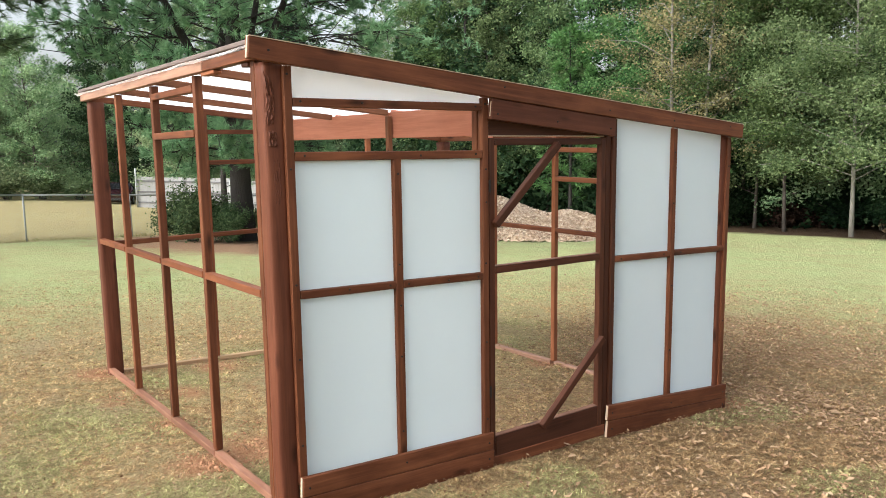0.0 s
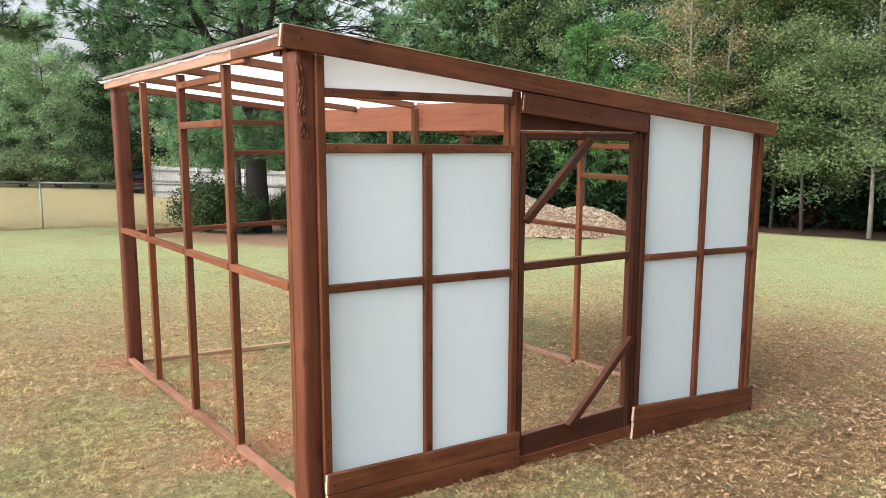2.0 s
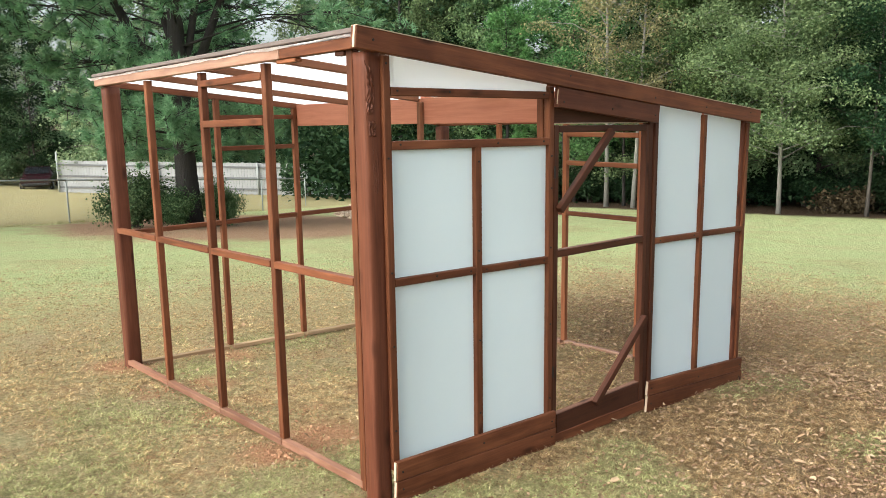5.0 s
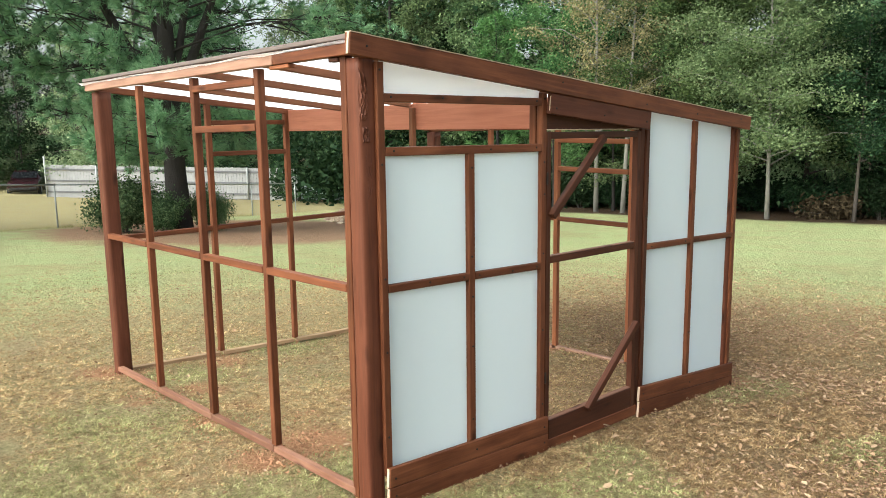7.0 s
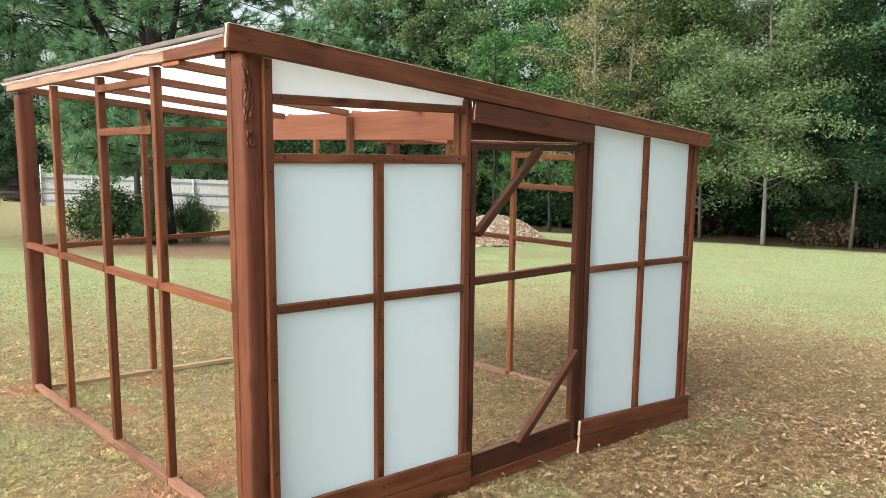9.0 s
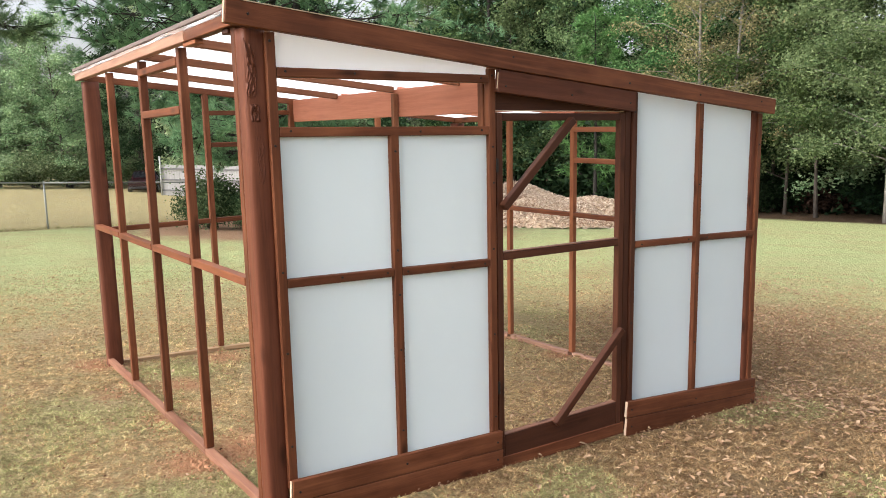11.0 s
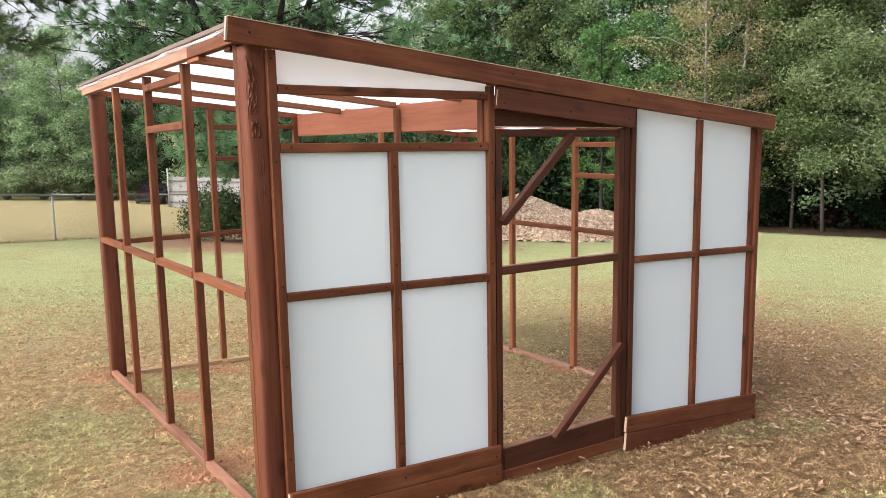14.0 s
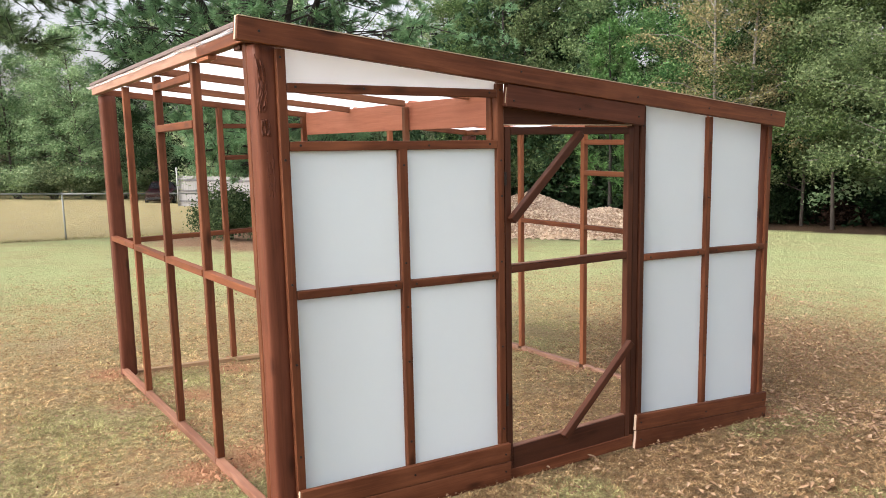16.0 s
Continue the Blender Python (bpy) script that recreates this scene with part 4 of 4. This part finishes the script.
holly.location = (5.35, 16.7, gz(5.35, 16.7))
holly.scale = (0.78, 0.78, 0.85)
o = copy_thing(holly, pose(7.3, 16.1, gz(7.3, 16.1), 0, 0, 120))
o.scale = (0.42, 0.42, 0.72)
o = copy_thing(holly, pose(6.05, 16.0, gz(6.05, 16.0), 0, 0, 220))
o.scale = (0.5, 0.5, 0.6)
under = bush("undergrowth_bush", 1.2, 1.6, 4200, 0.1, LEAF_SHADED, 33, "dark low undergrowth at the wood's edge, canopy shade in its colour")
under.location = (27.4, 7.0, gz(27.4, 7))
pale_bush = bush("hedge_bush", 1.25, 1.6, 5200, 0.085, LEAF_HAZED, 35, "pale green bush under the trees of the far yard, haze in its colour")
pale_bush.location = (-9.0, 55.0, gz(-9, 55))
brushy = bush("dead_brush", 1.2, 0.8, 1500, 0.14, BRUSH, 34, "brown dead brush on the wood's floor", 26)
brushy.location = (26.8, 8.3, gz(26.8, 8.3))
for k in range(26):
    y = -3 + k * 1.75 + rng.uniform(-0.6, 0.6)
    x = 27.6 + rng.uniform(0, 3.5) - 0.05 * max(0, y - 20)
    o = copy_thing(under if k % 5 else brushy, pose(x, y, gz(x, y), 0, 0, rng.uniform(0, 360)))
    o.scale = (rng.uniform(0.8, 1.5),) * 2 + (rng.uniform(0.7, 1.5),)
for x, y in ((21.5, 39.0), (23.5, 38.0), (25.5, 37.0), (22.5, 41.5), (27.5, 36.0), (25.0, 40.0)):
    o = copy_thing(under, pose(x, y, gz(x, y), 0, 0, rng.uniform(0, 360)))
    o.scale = (1.5, 1.5, 1.25)
for k in range(12):
    x = -9 + k * 2.2
    y = 55 + rng.uniform(-1, 1.5) - 0.1 * k
    o = copy_thing(pale_bush, pose(x, y, gz(x, y), 0, 0, rng.uniform(0, 360))) if k else pale_bush
    o.scale = (1.6, 1.6, rng.uniform(0.9, 1.8))


def far_woods(a0, a1, n, r0, top0, leaf, mat, seed, label):
    """The closed mass of leaves behind the first rows of trees."""
    rng = np.random.default_rng(seed)
    a = np.radians(rng.uniform(a0, a1, n))
    r = r0 + rng.normal(0, 2.5, n)
    top = top0 + 2.0 * np.sin(a * 9) + 1.6 * np.sin(a * 23 + 1) + 1.2 * np.sin(a * 51)
    x, y = r * np.cos(a), r * np.sin(a)
    z = ground_z(x, y) + top * rng.uniform(0, 1, n) ** 0.8
    V, F = leaf_tris(np.stack([x, y, z], -1), leaf, rng)
    tagged(new("far_woods", mesh_np("far_woods", V, F, mat)), label, "woods", kind="stuff")


# the two dark masses have the wood's shade in their leaf colour
far_woods(-18, 56, 90000, 43, 10.5, 0.26, LEAF_SHADED, 50, "dense dark green woods in the distance, shade put into the colour")
far_woods(-18, 60, 60000, 39, 4.2, 0.24, LEAF_SHADED, 52, "dark undergrowth filling the foot of the woods, shade put into the colour")
far_woods(58, 112, 70000, 66, 6.5, 0.3, LEAF_HAZED, 51, "pale green woods beyond the far yard, haze put into the colour")


# ---- wire fence, board fence and what stands in the yards ----
def wire_fence():
    line = [(-13.5, 13.6), (-10.4, 14.7), (-7.3, 15.7), (-4.2, 16.7), (-1.1, 17.5), (1.85, 18.3), (4.5, 19.0), (7.1, 20.2), (9.6, 21.4), (12.1, 22.6), (15.4, 25.0)]
    f = thing("wire_fence", line[0][0], line[0][1], gz(*line[0]), "galvanised chain-link fence along the edge of the lawn", "fence")
    o = Vector(f.location)
    H = 1.12

    def at(p, z):
        return Vector((p[0], p[1], gz(*p) + z)) - o

    for i, p in enumerate(line):
        v, q = tube([at(p, -0.1), at(p, H + 0.03)], [0.022, 0.022], 8)
        part("post", mesh_np("post", v, q, GALV, True), GALV, f)
    for a, b in zip(line, line[1:]):
        v, q = tube([at(a, H), at(b, H)], [0.021, 0.021], 8)
        part("top_rail", mesh_np("top_rail", v, q, GALV, True), GALV, f)
        A, B = at(a, 0.04), at(b, 0.04)
        L = (B - A).length
        verts, faces = [], []
        step, w = 0.085, 0.0012
        k = -int(H / step)
        while k * step < L:
            for sgn in (1, -1):
                s0, s1 = k * step, k * step + H - 0.06
                if sgn < 0:
                    s0, s1 = s1, s0
                ends = []
                for s, t_, s_o, t_o in ((s0, 0.0, s1, 1.0), (s1, 1.0, s0, 0.0)):
                    if s < 0:
                        t_ = t_ + (t_o - t_) * (0 - s) / (s_o - s)
                        s = 0
                    if s > L:
                        t_ = t_ + (t_o - t_) * (L - s) / (s_o - s)
                        s = L
                    ends.append(A.lerp(B, s / L) + Vector((0, 0, t_ * (H - 0.06))))
                d = Vector((0, 0, w))
                n = len(verts)
                verts += [tuple(ends[0] - d), tuple(ends[1] - d), tuple(ends[1] + d), tuple(ends[0] + d)]
                faces.append((n, n + 1, n + 2, n + 3))
            k += 1
        part("wire_mesh", mesh_np("wire_mesh", verts, faces, GALV), GALV, f)


wire_fence()


def board_fence():
    a, b = Vector((11.3, 43.0, 0)), Vector((21.6, 34.6, 0))
    f = thing("board_fence", a.x, a.y, gz(a.x, a.y), "weathered grey wooden board fence across the far yard", "fence")
    o = Vector(f.location)
    d = (b - a).normalized()
    L = (b - a).length
    n = int(L / 0.15)
    meshes = []
    rng = random.Random(4)
    for k in range(4):
        bm = block(1.72, 0.142, 0.02, 0.002)
        for v in bm.verts:
            if v.co.x > 0.85:
                v.co.x += rng.uniform(-0.02, 0.02)
        bm.normal_update()
        me = bpy.data.meshes.new("board")
        bm.to_mesh(me)
        bm.free()
        me.materials.append(GREY_WOOD)
        meshes.append(me)
    side = Vector((0, 0, 1)).cross(d)
    for i in range(n):
        p = a + d * (i + 0.5) * 0.15
        z = gz(p.x, p.y) + 0.87 + rng.uniform(-0.015, 0.02)
        m = along(Vector((p.x, p.y, z - 0.86)) - o, Vector((p.x, p.y, z + 0.86)) - o, -side)
        part("board", meshes[i % 4], GREY_WOOD, f, m=m)
    for zz in (0.3, 0.9, 1.5):
        p0, p1 = a - side * 0.04, b - side * 0.04
        timber("fence_rail", Vector((p0.x, p0.y, gz(p0.x, p0.y) + zz)) - o, Vector((p1.x, p1.y, gz(p1.x, p1.y) + zz)) - o, 0.04, 0.09, RAIL_WOOD, f)
    for i in range(6):
        p = a + d * L * i / 5 - side * 0.1
        h = 2.2 if i == 0 else 1.75
        v, q = tube([Vector((p.x, p.y, gz(p.x, p.y) - 0.1)) - o, Vector((p.x, p.y, gz(p.x, p.y) + h)) - o], [0.05, 0.05], 8)
        part("post", mesh_np("post", v, q, GALV, True), GALV, f)


board_fence()


def car():
    x, y = 12.1, 49.6
    c = thing("car", x, y, gz(x, y), "dark maroon car parked on the grass by the trees", "car")
    c.rotation_euler, c.scale = (0, 0, radians(248)), (1, 1, 0.9)
    # cross-sections along the length: x, half width, floor, waist, roof height, roof half width
    rows = [(-2.1, 0.74, 0.45, 0.78, 0.82, 0.66), (-2.0, 0.84, 0.3, 0.92, 1.0, 0.76), (-1.65, 0.88, 0.25, 0.96, 1.42, 0.6), (-0.6, 0.89, 0.22, 0.95, 1.5, 0.62),
            (0.3, 0.89, 0.22, 0.94, 1.46, 0.6), (0.95, 0.88, 0.22, 0.93, 1.0, 0.74), (1.9, 0.84, 0.25, 0.84, 0.88, 0.7), (2.15, 0.72, 0.35, 0.68, 0.7, 0.6)]
    bm = bmesh.new()
    secs = []
    for (sx, hw, z0, zw, zr, rw) in rows:
        secs.append([bm.verts.new(p) for p in ((sx, -hw * 0.92, z0), (sx, -hw, (z0 + zw) / 2), (sx, -hw * 0.97, zw), (sx, -rw, zr), (sx, rw, zr), (sx, hw * 0.97, zw), (sx, hw, (z0 + zw) / 2), (sx, hw * 0.92, z0))])
    for s, q in zip(secs, secs[1:]):
        for k in range(8):
            bm.faces.new((s[k], s[(k + 1) % 8], q[(k + 1) % 8], q[k]))
    bm.faces.new(secs[0][::-1])
    bm.faces.new(secs[-1])
    body = part("body", bm, CAR_PAINT, c, "dark maroon painted body")
    part("rear_window", block(0.02, 1.15, 0.36, 0.004), CAR_GLASS, c, "dark glass", pose(-1.84, 0, 1.19, 0, 37, 0))
    for s in (-1, 1):
        part("side_window", block(1.75, 0.02, 0.34, 0.004), CAR_GLASS, c, "dark glass", pose(-0.5, s * 0.765, 1.2, s * 30, 0, 0))
        part("tail_lamp", block(0.06, 0.26, 0.14, 0.01), LAMP_RED, c, "red tail lamp", pose(-2.05, s * 0.62, 0.83, 0, 0, s * -12))
    part("windscreen", block(0.02, 1.3, 0.66, 0.004), CAR_GLASS, c, "dark glass", pose(0.66, 0, 1.24, 0, -55, 0))
    for s in (-1, 1):
        part("headlight", block(0.08, 0.34, 0.13, 0.01), CHROME, c, "clear headlight", pose(2.05, s * 0.52, 0.66, 0, 0, s * 18))
    part("bumper", block(0.1, 1.45, 0.16, 0.03), RUBBER, c, "dark bumper", pose(2.14, 0, 0.44))
    part("bumper", block(0.12, 1.6, 0.16, 0.03), RUBBER, c, "dark bumper", pose(-2.1, 0, 0.48))
    for wx in (-1.3, 1.35):
        for s in (-1, 1):
            v, q = tube([(0, -0.1, 0), (0, -0.08, 0), (0, 0.08, 0), (0, 0.1, 0)], [0.27, 0.32, 0.32, 0.27], 18)
            w = part("wheel", mesh_np("wheel", v, q, RUBBER), RUBBER, c, "black tyre", pose(wx, s * 0.8, 0.32))
            v, q = tube([(0, -0.105, 0), (0, 0.105, 0)], [0.18, 0.18], 14)
            part("rim", mesh_np("rim", v, q, CHROME), CHROME, w)


car()


def boat():
    x, y = 23.7, 34.5
    b = thing("boat", x, y, gz(x, y), "white upturned boat hull lying in the far yard", "boat")
    bm = bmesh.new()
    rings = []
    for i in range(13):
        u = i / 12
        w = 0.75 * (math.sin(math.pi * min(1, 0.35 + 0.65 * u)) ** 0.6 if u < 1 else 0) + 0.01
        h = 0.8 * (1 - 0.85 * u ** 1.6)
        ring = []
        for k in range(9):
            a = math.pi * k / 8
            ring.append(bm.verts.new((-1.6 + 3.4 * u, w * math.cos(a) * (1 if k in (0, 8) else 0.97), 0.04 + h * math.sin(a) ** 0.8)))
        rings.append(ring)
    for r, q in zip(rings, rings[1:]):
        for k in range(8):
            bm.faces.new((r[k], r[k + 1], q[k + 1], q[k]))
    bm.faces.new(rings[0])
    part("hull", bm, HULL, b, "white hull", pose(0, 0, 0, 0, 0, 0), smooth=True)
    for px in (-0.9, 0.9):
        part("trestle", block(0.12, 1.3, 0.14, 0.01), GREY_WOOD, b, "wooden bearer", pose(px, 0, 0.06))
    b.rotation_euler = (0, 0, radians(-38))


boat()


def chip_pile():
    rng = np.random.default_rng(60)
    cx, cy = 15.2, 16.2

    def height(x, y):
        r1 = np.hypot((x - 14.7) / 2.9, (y - 16.3) / 3.9)
        r2 = np.hypot((x - 17.4) / 2.0, (y - 15.3) / 1.3)
        h = 1.25 * np.clip(1 - r1 ** 1.3, 0, 1)
        h = np.maximum(h, 0.8 * np.clip(1 - r2 ** 1.7, 0, 1))
        return h + 0.07 * np.sin(x * 3.1 + y) * np.sin(y * 2.7) * (h > 0.1)

    p = thing("wood_chip_pile", cx, cy, gz(cx, cy), "long heap of pale reddish wood chips on the lawn", "chip pile")
    gx, gy = np.linspace(10.6, 21.2, 90), np.linspace(11.6, 20.8, 80)
    X, Y = np.meshgrid(gx, gy)
    Z = ground_z(X, Y) + height(X, Y) - 0.03 - gz(cx, cy) + rng.normal(0, 0.02, X.shape)
    n, k = X.shape
    V = np.stack([X - cx, Y - cy, Z], -1).reshape(-1, 3)
    i = np.arange((n - 1) * k).reshape(n - 1, k)[:, :-1].ravel()
    keep = (height(X, Y) > 0.02)[:-1, :-1].ravel()
    F = np.stack([i, i + 1, i + k + 1, i + k], -1)[keep]
    part("mound", mesh_np("mound", V, F, CHIPS), CHIPS, p)
    m = 80000
    x, y = rng.uniform(10.6, 21.2, m), rng.uniform(11.6, 20.8, m)
    h = height(x, y)
    ok = h > 0.05
    x, y, h = x[ok], y[ok], h[ok]
    c = np.stack([x - cx, y - cy, ground_z(x, y) + h - gz(cx, cy) + rng.uniform(-0.02, 0.03, len(x))], -1)
    V, F = leaf_quads(c, 0.09, rng, 0.5, 0.45)
    tagged(part("loose_chip", mesh_np("loose_chip", V, F, CHIPS), CHIPS, p), kind="stuff")


chip_pile()


# ---- grass and fallen leaves ----
def soft_noise(x, y, s, seed):
    """Cheap smooth noise in 0..1 for arrays."""
    r = np.random.default_rng(seed)
    out = np.zeros_like(x)
    for k in range(7):
        a, ph, fr = r.uniform(0, 6.28), r.uniform(0, 6.28), s * r.uniform(0.5, 1.9)
        out += np.sin((x * np.cos(a) + y * np.sin(a)) * fr + ph)
    return 0.5 + out / 7


TUFTS = [(0.7, -0.5, 0.45), (0.95, -0.9, 0.5), (2.75, -0.2, 0.3), (3.2, -0.2, 0.32), (1.15, -0.6, 0.32), (2.4, -1.4, 0.35), (4.1, -1.1, 0.4), (0.26, 0.5, 0.25), (0.3, 2.55, 0.25), (-0.4, 2.0, 0.4), (-0.3, 0.4, 0.35), (0.25, -0.35, 0.5), (-0.1, 0.35, 0.35), (0.35, 0.5, 0.3), (3.3, -0.15, 0.45), (0.45, 2.6, 0.35), (1.4, -0.35, 0.35), (2.3, 2.4, 0.5), (-1.2, 1.2, 0.5), (2.6, -1.3, 0.6), (-2.2, 2.4, 0.6), (1.4, 2.9, 0.4)]


def greenness(x, y):
    g = soft_noise(x, y, 1.1, 5) * 0.6 + soft_noise(x, y, 4.0, 6) * 0.4
    d = np.hypot(x - 1.5, y - 0.5)
    g = g + 0.3 * np.clip((d - 4) / 6, 0, 1) - 0.1
    for cx, cy, r in TUFTS:
        g = g + 0.8 * np.exp(-((x - cx) ** 2 + (y - cy) ** 2) / (r * r * 0.5))
    side = np.clip((x - 0.55 * y - 0.9 * np.maximum(y - 0.4, 0) - 0.6) / 2, 0, 1) * np.clip((9 - x) / 3, 0, 1)
    return g - 0.12 * side


def blades(name, x, y, size, length, width, lie, mat, seed, label):
    rng = np.random.default_rng(seed)
    n = len(x)
    z = ground_z(x, y)
    az = rng.uniform(0, 2 * math.pi, n)
    up = np.abs(rng.normal(lie, 0.3, n))
    ln = length * rng.uniform(0.5, 1.4, n) * size ** 0.5
    way = np.stack([np.cos(az), np.sin(az), up], -1)
    way /= np.linalg.norm(way, axis=1)[:, None]
    base = np.stack([x, y, z - 0.004 + rng.uniform(0, 0.01, n)], -1)
    side = np.stack([-np.sin(az), np.cos(az), rng.normal(0, 0.3, n)], -1) * (width * size * rng.uniform(0.6, 1.3, n))[:, None]
    tip = base + way * ln[:, None]
    V = np.stack([base - side, base + side, tip], 1).reshape(-1, 3)
    me = mesh_np(name, V, np.arange(3 * n).reshape(n, 3), mat)
    tagged(new(name, me), label, "grass", kind="stuff")


def make_grass():
    """Turf, thick round the shed and thinner, in broader blades, out in the open lawn."""
    rng = np.random.default_rng(70)
    n = 104000
    r = 1.7 * np.exp(rng.uniform(0, 2.1, n))
    a = np.radians(rng.uniform(2, 104, n))
    cx, cy = -1.5 + r * np.cos(a), -2.7 + r * np.sin(a)
    keep = rng.uniform(0, 1, n) < np.clip((13 - r) / 7, 0.05, 1)
    bare = soft_noise(cx, cy, 3.4, 9) * 0.6 + soft_noise(cx, cy, 9, 10) * 0.4
    keep &= bare + rng.uniform(-0.25, 0.25, n) > 0.2
    for px, py, rr in CLAY_SPOTS:
        keep &= (np.hypot(cx - px, cy - py) + rng.normal(0, 0.06, n) > rr * 0.75) | (rng.uniform(0, 1, n) < 0.2)
    cx, cy, r = cx[keep], cy[keep], r[keep]
    per = 9
    size = np.repeat(np.clip(r / 3.2, 0.7, 5) ** 0.8, per)
    x = np.repeat(cx, per) + rng.normal(0, 0.016, size.size) * size
    y = np.repeat(cy, per) + rng.normal(0, 0.016, size.size) * size
    g = np.repeat(greenness(cx, cy) + rng.uniform(-0.18, 0.18, cx.size), per) + rng.uniform(-0.22, 0.22, x.size)
    green = g > 0.69
    side = np.clip((x - 0.5 * y - 0.9 * np.maximum(y - 0.4, 0) - 0.5) / 1.6, 0, 1) * np.clip((8.5 - x) / 4, 0, 1)
    within = (x > 0) & (x < 3.1) & (y > 0) & (y < 3)
    inside = 0.12 * within
    side = side * ~within
    brown = ~(g > 0.72) & (rng.uniform(0, 1, x.size) < np.maximum(0.85 * side, inside) + 0.05)
    green &= ~brown
    dry = ~green & ~brown
    blades("dry_grass", x[dry], y[dry], size[dry], 0.021, 0.0018, 0.24, GRASS, 71, "short matted straw-coloured grass")
    blades("green_grass", x[green], y[green], size[green], 0.023, 0.0019, 0.38, GRASS_GREEN, 72, "short green grass in patches")
    blades("dead_grass", x[brown], y[brown], size[brown], 0.028, 0.0023, 0.15, GRASS_BROWN, 73, "dead brown grass and shreds of leaf")


make_grass()


def fence_grass():
    """The unmown strip under the wire fence."""
    rng = np.random.default_rng(75)
    px, py = np.array([-7.3, -1.1, 1.85, 4.5, 7.1, 9.6, 12.1]), np.array([15.7, 17.5, 18.3, 19.0, 20.2, 21.4, 22.6])
    n = 3800
    x = rng.uniform(-7, 12, n)
    y = np.interp(x, px, py) + rng.normal(0, 0.07, n)
    blades("fence_grass", x, y, np.ones(n), 0.1, 0.005, 1.0, GRASS_GREEN, 76, "strip of longer grass under the wire fence")


fence_grass()


def curled_leaves(c, size, rng):
    """Dry leaves folded along the midrib, uneven, lying nearly flat."""
    n = len(c)
    az = rng.uniform(0, 2 * math.pi, n)
    d = np.stack([np.cos(az), np.sin(az), rng.normal(0, 0.18, n)], -1)
    e = np.stack([-np.sin(az), np.cos(az), rng.normal(0, 0.18, n)], -1)
    s = size * np.exp(np.clip(rng.normal(0, 0.35, (n, 1)), -0.7, 0.6))
    up = np.array([0, 0, 1.0])
    j = lambda lo, hi: rng.uniform(lo, hi, (n, 1))
    base, tip = c - d * s * 0.5, c + d * s * j(0.4, 0.6) + up * s * j(-0.05, 0.25)
    mid = c + d * s * j(-0.1, 0.1)
    l1 = c - d * s * j(0.05, 0.3) + e * s * j(0.15, 0.34) + up * s * j(0.02, 0.28)
    l2 = c + d * s * j(0.1, 0.3) + e * s * j(0.12, 0.3) + up * s * j(0.02, 0.28)
    r1 = c - d * s * j(0.05, 0.3) - e * s * j(0.15, 0.34) + up * s * j(0.02, 0.28)
    r2 = c + d * s * j(0.1, 0.3) - e * s * j(0.12, 0.3) + up * s * j(0.02, 0.28)
    V = np.stack([base, l1, l2, tip, r2, r1, mid], 1).reshape(-1, 3)
    o = (np.arange(n) * 7)[:, None]
    F = np.concatenate([o + np.array(k) for k in ((0, 6, 1), (1, 6, 2), (2, 6, 3), (3, 6, 4), (4, 6, 5), (5, 6, 0))])
    return V, F


def make_litter():
    rng = np.random.default_rng(80)

    def lay(name, n, size, curled, seed, lift, label):
        x, y = rng.uniform(-3, 9.5, n), rng.uniform(-3.5, 8, n)
        side = np.clip((x - 0.7 * y - 0.6 * np.maximum(y - 0.4, 0) - 0.3) / 2.6, 0, 1) ** 1.3 * np.clip((8.5 - x) / 4.5, 0, 1) * np.clip((y + 6.5) / 2.5, 0, 1)
        clump = soft_noise(x, y, 2.2, seed)
        p = (0.06 + 0.94 * side) * np.clip(clump * 1.5 - 0.15, 0.05, 1)
        keep = rng.uniform(0, 1, n) < p
        x, y = x[keep], y[keep]
        c = np.stack([x, y, ground_z(x, y) + lift + rng.uniform(0, 0.012, len(x))], -1)
        V, F = curled_leaves(c, size, rng) if curled else leaf_quads(c, size, rng, 0.8, 0.5)
        V[:, 2] = np.maximum(V[:, 2], ground_z(V[:, 0], V[:, 1]) + 0.004)
        tagged(new(name, mesh_np(name, V, F, LITTER)), label, "leaves", kind="stuff")

    lay("fallen_leaves", 48000, 0.029, True, 11, 0.016, "curled dry brown leaves strewn on the grass")
    lay("leaf_fragments", 340000, 0.018, False, 12, 0.012, "small bits of dry leaf and twig")


make_litter()


def clay_clods():
    """Red clay thrown up round the feet of the studs."""
    rng = np.random.default_rng(90)
    feet = [(0.02, 0.8, 260), (0.02, 1.475, 150), (0.02, 2.2, 110), (0.03, 2.95, 200), (0.3, 0.9, 130), (0.45, 1.25, 60), (0.83, 2.96, 110), (1.5, 2.96, 80), (3.02, 1.43, 80), (3.02, 2.16, 80), (3.2, 0.05, 90), (-0.02, 0.0, 130)]
    vs, fs = [], []
    for fx, fy, n in feet:
        n *= 2
        x, y = fx + rng.normal(0, 0.11, n), fy + rng.normal(0, 0.11, n)
        s = rng.uniform(0.003, 0.012, n)
        z = ground_z(x, y)
        for i in range(n):
            d = rng.normal(size=(4, 3))
            d /= np.linalg.norm(d, axis=1)[:, None]
            o = len(vs)
            vs += [tuple(np.array([x[i], y[i], z[i] + s[i] * 0.3]) + k * s[i]) for k in d]
            fs += [(o, o + 1, o + 2), (o, o + 2, o + 3), (o, o + 3, o + 1), (o + 1, o + 3, o + 2)]
    tagged(new("clay_clods", mesh_np("clay_clods", vs, fs, CLAY)), "crumbled red clay round the feet of the frame", "soil", kind="stuff")


clay_clods()
